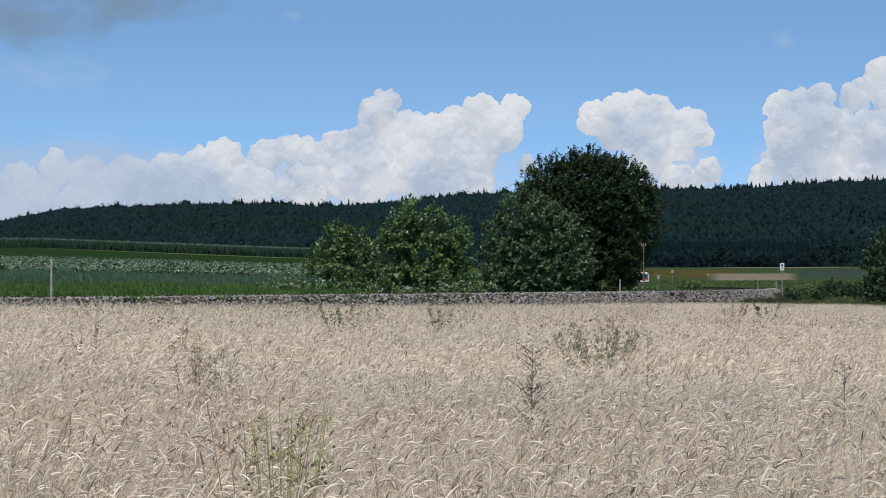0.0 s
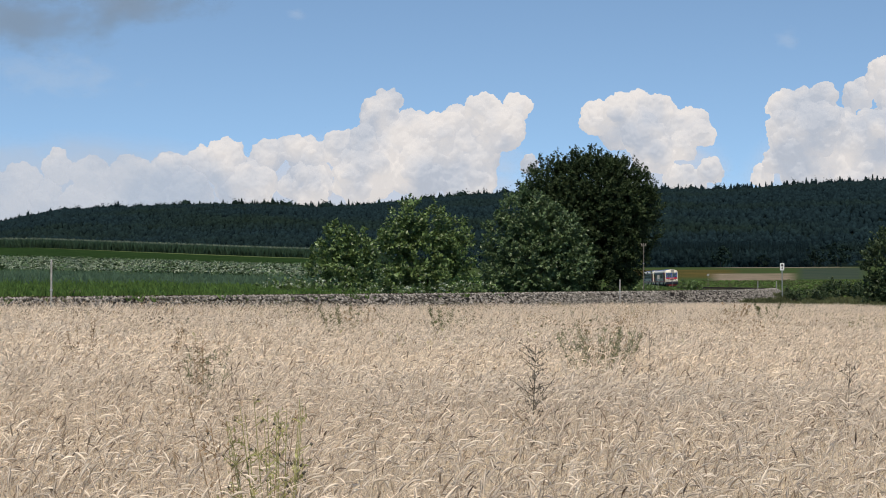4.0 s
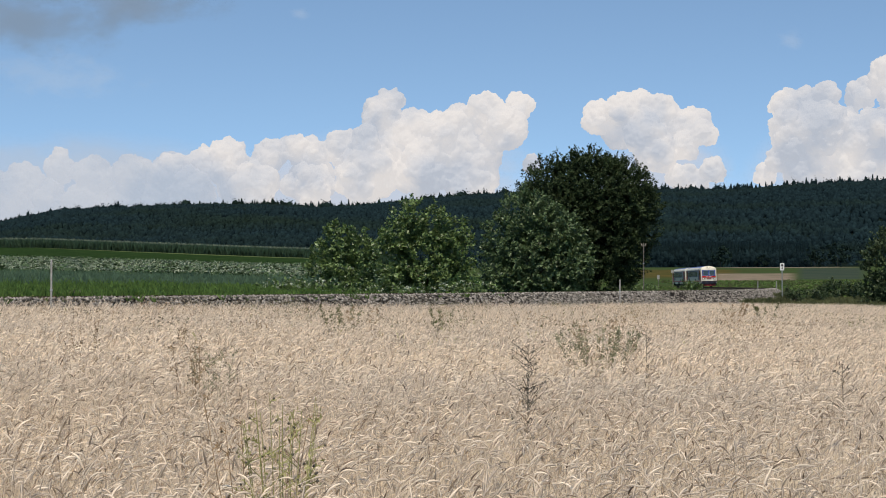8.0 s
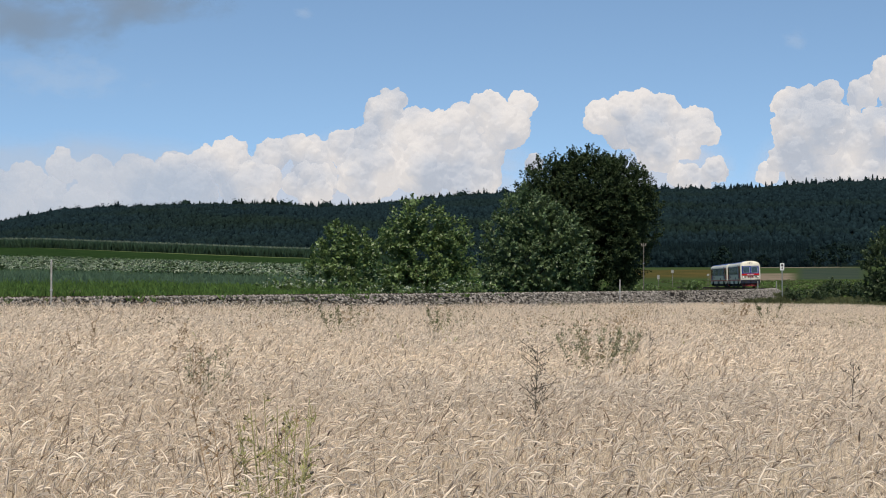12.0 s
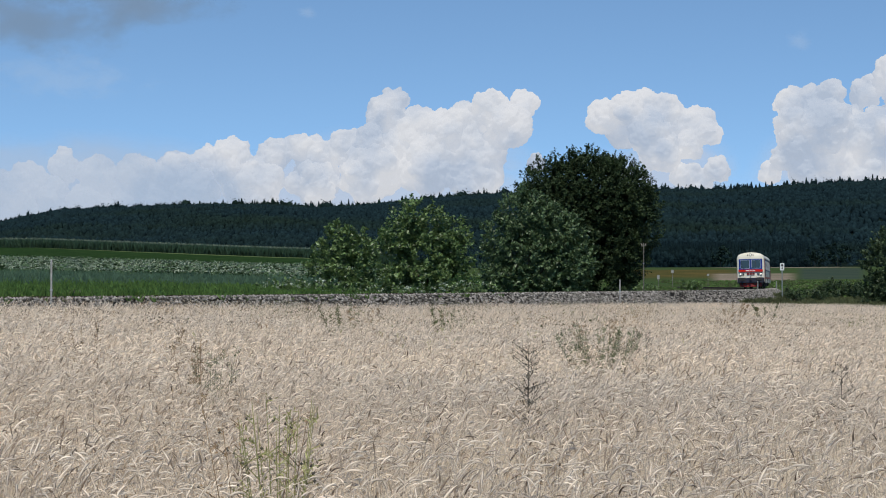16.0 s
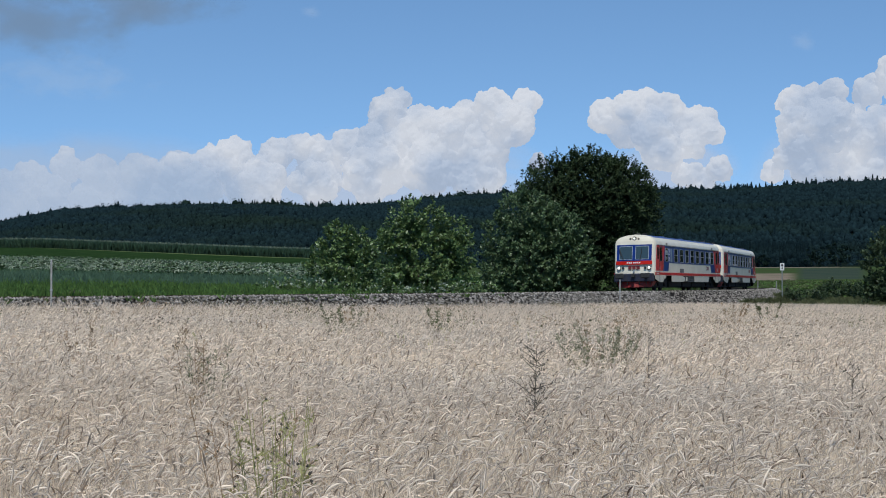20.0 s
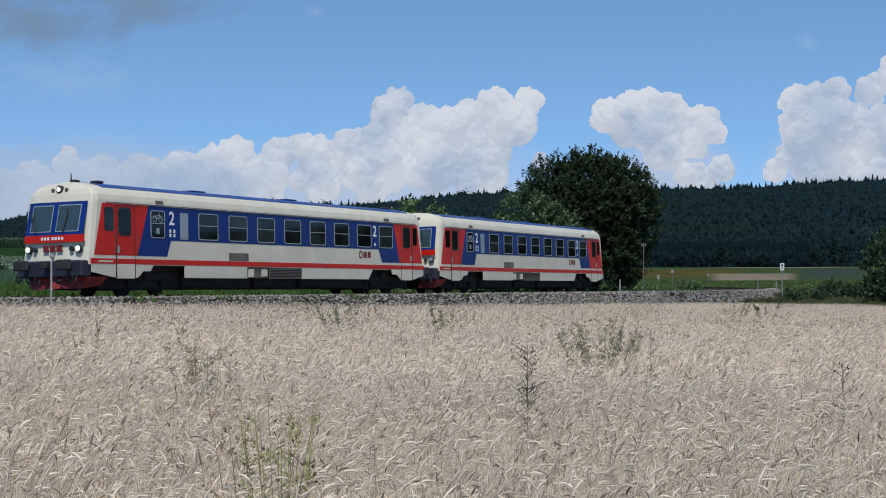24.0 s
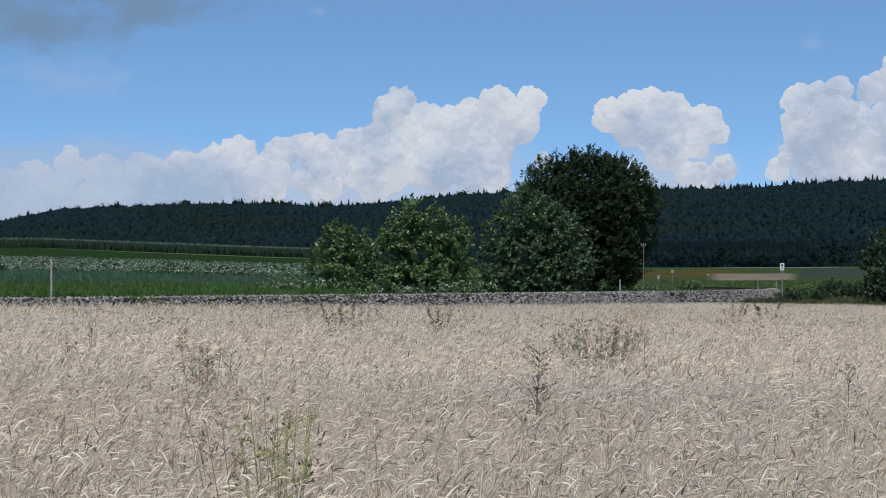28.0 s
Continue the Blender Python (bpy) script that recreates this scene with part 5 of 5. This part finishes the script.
        add_tube(bm, [(1.9, .25, 3.7), (1.9, .25, 4.05)], [.028, .018], 6)
        part("aerial", bm, M_BLACK, car)
    part("roof_hatch", box(min(off + sg * 2.3, off + sg * 2.7), max(off + sg * 2.3, off + sg * 2.7), -.5, -.2, 3.70, 3.80, .03), M_BLACK, car)


def build_railcar():
    car = thing("railcar", Matrix.Identity(4), "cream, blue and red diesel railcar running on the track", "railcar", "coupled railcars")
    part("body", shell_bm(), M_CREAM, car, "cream body shell")
    part("roof", roof_bm(), M_ROOFBLUE, car, "blue roof")
    for x in (8.0, 14.5):
        part("roof_hatch", box(x, x + .9, -.35, .35, 3.725, 3.775, .02), M_ROOFBLUE, car)
    part("underframe", box(1.7, 23.7, -1.0, 1.0, .12, .94), M_UNDER, car, "grimy underframe, darkened in colour by shade under the car")
    # dark boxes added to close the view of grass below the car
    for x0, x1 in ((6.2, 10.4), (10.9, 13.9), (14.2, 18.9)):
        part("tank", box(x0, x1, -1.15, 1.15, .14, .62, .05), M_UNDER, car)
    for cx in (OVER, OVER + PIVOT):
        bg = part("bogie", box(cx - 1.5, cx + 1.5, -1.12, 1.12, .42, .66, .03), M_UNDER, car, "grimy bogie with painted-in shade")
        for dx in (-.95, .95):
            bm = bmesh.new()
            add_tube(bm, [(0, -.7, 0), (0, .7, 0)], [.08, .08], 10)
            axle = part("wheelset", bm, M_UNDER, bg, "grimy steel wheelset with painted-in shade")
            axle.location = (cx + dx, 0, .32)
            for sd in (-1, 1):
                bm = bmesh.new()
                add_tube(bm, [(0, sd * .66, 0), (0, sd * .69, 0), (0, sd * .69, 0), (0, sd * .82, 0)], [.46, .46, .42, .42], 22)
                for k in range(4):
                    a = k * math.pi / 2
                    add_tube(bm, [(.22 * math.cos(a), sd * .81, .22 * math.sin(a)), (.22 * math.cos(a), sd * .835, .22 * math.sin(a))], [.05, .05], 6)
                part("wheel", bm, M_UNDER, axle)
                part("axle_box", box(cx + dx - .16, cx + dx + .16, sd * 1.0 - .12, sd * 1.0 + .12, .2, .46, .03), M_UNDER, bg)
        # dark blocks added to fill the space between and beside the wheels
        part("brake_gear", box(cx - .42, cx + .42, -1.05, 1.05, .10, .44, .04), M_UNDER, bg)
        for dx in (-1.62, 1.62):
            part("guard_iron", box(cx + dx - .10, cx + dx + .10, -.95, .95, .10, .5, .03), M_UNDER, bg)
        part("spring", box(cx - .25, cx + .25, -1.2, 1.2, .45, .85, .04), M_UNDER, bg)
    for out in (-1, 1):
        build_side(car, out)
    for front in (True, False):
        build_end(car, front)
    return car


LEAD = build_railcar()
TRAIL = copy_thing(LEAD, Matrix.Identity(4))
# the trailing car runs with its lamps off
for ob in TRAIL.children_recursive:
    if ob.type == "MESH" and ob.data.materials and ob.data.materials[0] == M_LAMP:
        ob.data = ob.data.copy()
        ob.data.materials[0] = M_FROST


# ---- posts, signs and shrubs along the line ----
def land(x, y):
    z = float(ground_z(x, y)[0])
    S, D = to_line(x, y)
    if abs(D[0]) < 8:
        z = max(z, float(rail_z(S[0]) + np.interp(D[0], (-9, -4.4, -2.9, 2.7, 4.4, 8), (-3.2, -.95, -.55, -.5, -1.5, -3.6))))
    return z


def post(u, y, top, label, r=.028, mat=M_POST, name="marker_post"):
    x = u * y
    z = land(x, y) - .1
    root = thing(name, Matrix.Translation((x, y, z)), label, "post")
    bm = bmesh.new()
    add_tube(bm, [(0, 0, 0), (0, 0, top - z - .04), (0, 0, top - z)], [r, r, r * .7], 8)
    part("shaft", bm, mat, root)
    bm = bmesh.new()
    add_tube(bm, [(0, 0, (top - z) * .62), (0, 0, (top - z) * .62 + .05)], [r * 1.5, r * 1.5], 8)
    part("collar", bm, M_STEEL, root)
    return root, top - z


def px_u(px):
    return (px - 784) / 2857.0


def px_z(py, y):
    return EYE_Z + (488.7 - py) / 2857.0 * y


post(px_u(91), 45.5, px_z(459, 45.5), "slim white marker post by the ballast")
post(px_u(1097), 92.5, px_z(495, 92.5), "slim white marker post by the ballast", .038)
post(px_u(1341), 150, px_z(498, 150), "short dull white marker post by the curve", .055, M_SIGN)
post(px_u(1374), 165, px_z(498, 165), "short dull white marker post by the curve", .055, M_SIGN)


def sign(u, y, top, w, h, label, bars=()):
    root, L = post(u, y, top, label, .045 if y < 200 else .05, M_STEEL if y < 200 else M_WOODPOST, "railway_sign")
    part("board", box(-w / 2, w / 2, -.06, -.035, L - h, L, .01), M_WHITE if y < 200 else M_SIGN, root, "white sign board" if y < 200 else "dull pale sign board")
    for x0, x1, z0, z1 in bars:
        part("mark", box(x0, x1, -.066, -.058, L - h + z0, L - h + z1), M_BLACK, root)
    return root


sign(px_u(1384), 157, px_z(466, 157), .40, .70, "white line-side sign board on a steel post", ((-.06, .06, .12, .28), (-.10, .10, .38, .60)))
sign(px_u(1165), 300, px_z(487, 300), .45, .8, "small white board beside the far track")
sign(px_u(1190), 330, px_z(478, 330), .6, .6, "pale board on a post beside the far track")
sign(px_u(1253), 330, px_z(485, 330), .45, .45, "small pale marker board in the meadow")

root, L = post(px_u(1139), 124, px_z(430, 124), "weathered wooden line pole with pale insulators", .038, M_WOODPOST, "line_pole")
part("crossarm", box(-.20, .20, -.025, .025, L - .26, L - .19), M_WOODPOST, root)
for k in (-.15, .14):
    part("insulator", box(k - .035, k + .035, -.04, .04, L - .19, L - .06, .015), M_SLEEPER, root)


def shrub(name, u, y, w, h, seed, mat, label, leaf=.24, per=130):
    x = u * y
    z = land(x, y) - .15
    rng = np.random.default_rng(seed)
    lobes = [(rng.uniform(-.35, .35) * w, rng.uniform(-.2, .2) * w, h * rng.uniform(.3, .62), w * rng.uniform(.22, .36), w * .3, h * rng.uniform(.28, .38)) for k in range(5)]
    r2, bs = tree(name, (x, y, z), label, name, [lobes[:3], lobes[3:]], h * .4, .05, seed, mat, leaf, per)
    return bs


for px, y, w, h, mat, lb in ((1226, 215, 3.4, 2.6, M_LEAF_LIGHT, "low green shrub in the meadow"), (1402, 160, 2.8, 1.9, M_LEAF_THICKET, "dark low bush behind the field"),
                             (1432, 165, 2.8, 1.7, M_LEAF_THICKET, "dark low bush behind the field"), (1462, 178, 2.0, 2.7, M_LEAF_THICKET, "green bush behind the field"),
                             (1488, 185, 2.2, 2.9, M_LEAF_THICKET, "green bush behind the field"), (1512, 180, 2.4, 2.3, M_LEAF_THICKET, "green bush behind the field"), (1538, 172, 3.0, 2.3, M_LEAF_THICKET, "green bush behind the field"),
                             (1150, 260, 3.0, 1.6, M_LEAF_LIGHT, "low pale shrub by the far track"), (1130, 200, 4.0, 2.2, M_LEAF_LIGHT, "low pale shrub by the far track")):
    shrub("shrub", px_u(px), y, w, h, int(px), mat, lb)
r, bs = tree("tree", (px_u(1590) * 150, 150, land(px_u(1590) * 150, 150)), "young broadleaf tree at the end of the bushes", "tree",
             [[(0, 0, 5.3, 2.4, 2.0, 2.2), (-1.4, 0, 4.0, 1.9, 1.6, 2.2)], [(1.2, 0, 3.2, 2.0, 1.8, 2.2), (-.5, 0, 1.5, 2.4, 2, 1.5), (-2.0, -.2, 1.3, 1.6, 1.4, 1.4)]], 1.5, .14, 71, M_LEAF_THICKET, .26, 190)
SWAY += [(q, i + 20) for i, q in enumerate(bs)]
for px, y, w, h in ((1275, 850, 11, 12), (1482, 860, 13, 15), (1442, 870, 9, 11), (1345, 880, 8, 7)):
    shrub("tree", px_u(px), y, w, h, px + 3, M_FAR_TREE, "round broadleaf tree at the foot of the ridge", 1.1, 5)
# leafy creepers with pale blossom at the foot of the bushes
for px, y, w in ((505, 80, 2.2), (545, 80, 2.6), (590, 81, 2.6), (690, 83, 2.6), (740, 84, 2.4), (800, 86, 2.4), (845, 88, 2.2)):
    x = px_u(px) * y
    rng = np.random.default_rng(px)
    z = land(x, y)
    root = thing("creeper", Matrix.Translation((x, y, z)), "low tangle of creeper with white blossom", "creeper")
    V, F = leaf_cloud(rng, [(-.5, 0, .25, w * .35, .5, .5), (.4, 0, .3, w * .4, .5, .55)], 620, .20, shoot=.22)
    ob = new("leaves", mesh_np("leaves", V, F, M_LEAF_LIGHT)); ob.parent = root
    V, F = leaf_cloud(rng, [(-.5, -.15, .35, w * .35, .5, .55), (.4, -.15, .4, w * .4, .5, .6)], 260, .085, .06, 3, .08, .45)
    ob = new("blossom", mesh_np("blossom", V, F, M_BLOSSOM)); ob.parent = root


# ---- weeds standing in the crop ----
def weed(u, y, height, width, stems, seed, green, label, heads=6, leafy=True, dark=False, mat=None):
    rng = np.random.default_rng(seed)
    x = u * y
    top = float(crop_top(np.array([x]), np.array([y]))[0])
    root = thing("weed", Matrix.Translation((x, y, top - .9)), label, "weed", "tall weeds in the crop")
    for k in range(stems):
        a = rng.normal(0, .5)
        ex, ey = width * .5 * (rng.uniform(-1, 1) if stems > 1 else .15), width * .2 * rng.uniform(-1, 1)
        H = .9 + height * rng.uniform(.7, 1.0)
        pts = [(0, 0, 0), (ex * .3, ey * .3, H * .45), (ex * .75, ey * .7, H * .8), (ex, ey, H)]
        bm = bmesh.new()
        add_tube(bm, pts, [.0024, .0021, .0016, .0010] if stems > 1 else [.0030, .0026, .0020, .0012], 5)
        V, F, HV, HF = [], [], [], []
        for j in range(heads * 2):
            t = rng.uniform(.55 if stems == 1 else .52, 1.0)
            p = np.array([np.interp(t, (0, .45, .8, 1), [q[i] for q in pts]) for i in range(3)])
            an, ln = rng.uniform(0, 6.28), (1.25 - t) * rng.uniform(.12, .42) * (.75 if stems == 1 else .35)
            e = p + np.array([math.cos(an) * ln, math.sin(an) * ln * .6, ln * rng.uniform(.3, 1.1)])
            add_tube(bm, [tuple(p), tuple(e)], [.0022, .0012], 3)
            if rng.random() < (.45 if stems > 1 else .2):
                i, hr = len(HV), rng.uniform(.0035, .0065)
                HV += [e + hr * np.array(v) for v in ((1, 0, 0), (0, 1, 0), (-1, 0, 0), (0, -1, 0), (0, 0, 1.2), (0, 0, -1.1))]
                HF += [(i + a, i + (a + 1) % 4, i + 4) for a in range(4)] + [(i + (a + 1) % 4, i + a, i + 5) for a in range(4)]
            for q in range(6):
                c = p + (e - p) * rng.uniform(.3, 1.0) + rng.normal(0, .008, 3)
                d, o = rng.normal(0, 1, 3), rng.normal(0, 1, 3)
                sz = rng.uniform(.012, .026) * (1.0 if leafy else .7) * max(1.0, y / 13)
                d = d / np.linalg.norm(d) + np.array([.2, 0, .7])
                d, o = d / np.linalg.norm(d) * sz, o / np.linalg.norm(o) * sz * (.17 if leafy else .3)
                i = len(V)
                V += [c, c + d * .45 + o, c + d, c + d * .45 - o]
                F += [(i, i + 1, i + 2), (i, i + 2, i + 3)]
        st = part("stem", bm, mat if mat else M_WEED if green else (M_WEED_DARK if dark else M_WEED_DRY), root)
        ob = new("foliage" if leafy else "panicle", mesh_np("foliage", np.array(V), np.array(F), mat if mat else M_WEED if green and leafy else (M_WEED_DARK if dark else M_WEED_DRY)))
        ob.parent = st
        tagged(ob, kind="stuff")
        if HV:
            ob = new("seed_heads", mesh_np("seed_heads", np.array(HV), np.array(HF), M_WEED_DARK))
            ob.parent = st
            tagged(ob, "small dark round seed heads", kind="stuff")
    return root


WEEDS = [
    weed(px_u(935), 8.1, .42, .30, 1, 201, False, "single dark upright weed above the ears", 26, False, True),
    weed(px_u(500), 5.0, .31, .30, 15, 202, True, "tall yellow-green weed clump with branching stems", 4),
    weed(px_u(455), 5.1, .30, .40, 5, 203, False, "dry branching weed stems with small heads", 6, False),
    weed(px_u(1062), 15.7, .30, 1.0, 26, 204, True, "spreading grey-green thistle clump above the crop", 9, mat=M_THISTLE),
    weed(px_u(1075), 15.9, .40, .80, 10, 205, False, "dry thistle stalks in a green clump", 8, False),
    weed(px_u(355), 10.2, .32, .40, 5, 206, False, "brown branching weed above the crop", 7, False),
    weed(px_u(365), 10.4, .27, .35, 6, 207, True, "thin green weed in the crop", 7, mat=M_THISTLE),
    weed(px_u(155), 15.2, .30, .40, 6, 208, False, "rusty brown dock standing in the crop", 8, False),
    weed(px_u(1145), 14.5, .35, .15, 1, 209, False, "single thin dry weed stem", 12, False, True),
    weed(px_u(1495), 9.0, .28, .20, 1, 210, False, "single thin dry weed stem", 12, False, True),
    weed(px_u(610), 26.5, .40, .9, 8, 211, True, "green weeds rising above the far crop", 8, mat=M_DRYGRASS),
    weed(px_u(635), 26.0, .35, .6, 4, 212, False, "brown weeds rising above the far crop", 7, False),
    weed(px_u(785), 26.0, .40, .6, 5, 213, True, "green weeds rising above the far crop", 8, mat=M_DRYGRASS),
    weed(px_u(1300), 46.0, .40, .9, 6, 214, False, "brown weeds rising above the far crop", 8, False),
    weed(px_u(1360), 47.0, .40, .9, 5, 215, True, "green weeds rising above the far crop", 8, mat=M_DRYGRASS),
    weed(px_u(310), 17.0, .30, .3, 2, 216, False, "thin dry weed stems", 8, False),
]


def build_small_weeds():
    """Scattered low weeds and dark seed stalks that show among the ears."""
    for seed, mat, n, lb in ((501, M_WEED_DRY, 1500, "scattered brown seed stalks among the ears"), (503, M_WEED_DARK, 1700, "scattered dark seed heads among the ears"), (502, M_WEED, 600, "scattered low green weeds among the ears")):
        rng = np.random.default_rng(seed)
        y = rng.uniform(20, 116, n)
        x = rng.uniform(-.3, .3, n) * y
        x = x + 2.5 * np.sin(x * 1.7 + y * .9)
        D = to_line(x, y)[1]
        ok = (D > 4.0) & (np.abs(x) < .3 * y)
        x, y = x[ok], y[ok]
        n = len(x)
        z = crop_top(x, y) - .12
        V, F = scatter([blade_template(seed + k, 6, .15, .004, .07) for k in range(5)], rng.integers(0, 5, n), np.stack([x, y, z], -1), rng.uniform(0, 6.28, n), rng.uniform(.5, 1.4, n))
        tagged(new("low_weeds", mesh_np("low_weeds", V, F, mat)), lb, "weeds", kind="stuff")


build_small_weeds()


def build_weed_patches():
    """Loose patches of dark thistles and docks over the farther half of the crop."""
    for seed, mat, groups, lb in ((611, M_WEED_DARK, 110, "patches of dark dry thistles in the crop"), (612, M_WEED_DRY, 50, "patches of rusty docks in the crop"), (613, M_DRYGRASS, 80, "patches of grey-green weeds in the crop")):
        rng = np.random.default_rng(seed)
        gy = rng.uniform(23, 100, groups)
        gx = rng.uniform(-.29, .29, groups) * gy
        k = rng.integers(0, groups, groups * 9)
        x, y = gx[k] + rng.normal(0, .35, len(k)), gy[k] + rng.normal(0, .6, len(k))
        ok = to_line(x, y)[1] > 4.0
        x, y = x[ok], y[ok]
        n = len(x)
        V, F = scatter([leaf_clump(seed + q, 16, .026, .9) for q in range(5)], rng.integers(0, 5, n), np.stack([x, y, crop_top(x, y) - .06], -1), rng.uniform(0, 6.28, n), rng.uniform(.4, 1.0, n))
        tagged(new("weed_patches", mesh_np("weed_patches", V, F, mat)), lb, "weeds", kind="stuff")


build_weed_patches()


# ---- what moves ----
TIMES = (0, 1, 3, 6, 8, 10, 12, 15, 16, 17, 18, 19, 20, 21, 21.5, 23.5, 24, 25, 26, 27, 28)
ALONG = (372.65, 356.46, 324.08, 275.73, 243.75, 212.0, 180.47, 133.81, 118.29, 102.78, 87.26, 71.76, 56.31, 40.95, 33.3, 2.79, -4.94, -20.35,
         -35.82, -51.31, -66.8)


def car_pose(t, back):
    s = float(np.interp(t, TIMES, ALONG)) + back
    ax, ay = on_line(s + OVER)
    bx, by = on_line(s + OVER + PIVOT)
    th = math.atan2(by - ay, bx - ax)
    x, y = ax - OVER * math.cos(th), ay - OVER * math.sin(th)
    return Matrix.Translation((x, y, rail_z(s))) @ Matrix.Rotation(th, 4, "Z") @ Matrix.Rotation(.0054, 4, "Y") @ Matrix.Rotation(-CANT, 4, "X")


def motions():
    for car, back in ((LEAD, 0.0), (TRAIL, CAR)):
        walk(car, [(t, car_pose(t, back)) for t in np.arange(0, 28.01, .5)])
        beats = [(k / FPS, (ALONG[0] - float(np.interp(k / FPS, TIMES, ALONG))) / .42) for k in range(28 * FPS + 1)]
        for ob in car.children_recursive:
            if ob.name.startswith("wheelset"):
                x, y, z = ob.location
                walk(ob, [(t, pose(x, y, z) @ Matrix.Rotation(-turn, 4, "Y")) for t, turn in beats])
    for ob, dx, dy in CLOUDS:
        x, y, z = ob.location
        walk(ob, [(t, Matrix.Translation((x + dx * PX * t / 28, y, z - dy * PX * t / 28))) for t in (0.0, 14.0, 28.0)])
    for ob, dx, dy in VEILS:
        k = ob.location.y / 2857
        walk(ob, [(t, Matrix.Translation((dx * k * t / 28, 0, -dy * k * t / 28)) @ ob.matrix_basis.copy()) for t in (0.0,)] +
             [(28.0, Matrix.Translation((dx * k, 0, -dy * k)) @ ob.matrix_basis.copy())])
    beat = np.arange(0, 28.01, .7)
    for k, ob in enumerate(CROP + [RIBBONS]):
        amp = .010 if k < 6 else .015
        walk(ob, [(t, Matrix.Translation((amp * (math.sin(2.1 * t + k * 1.9) + .5 * math.sin(3.3 * t + k)), .3 * amp * math.sin(1.7 * t + k * 2.3), 0))) for t in beat])
    for k, ob in enumerate(WEEDS):
        base = ob.matrix_basis.copy()
        walk(ob, [(t, base @ pose(0, 0, 0, .8 * math.sin(1.9 * t + k), 1.6 * math.sin(2.3 * t + k * 1.3) + .8 * math.sin(3.7 * t + k), 0)) for t in beat])
    for ob, k in SWAY:
        walk(ob, [(t, pose(0, 0, 0, .35 * math.sin(2.2 * t + k), .6 * math.sin(1.9 * t + k * 1.7), .5 * math.sin(1.5 * t + k * 2.1))) for t in beat])


motions()
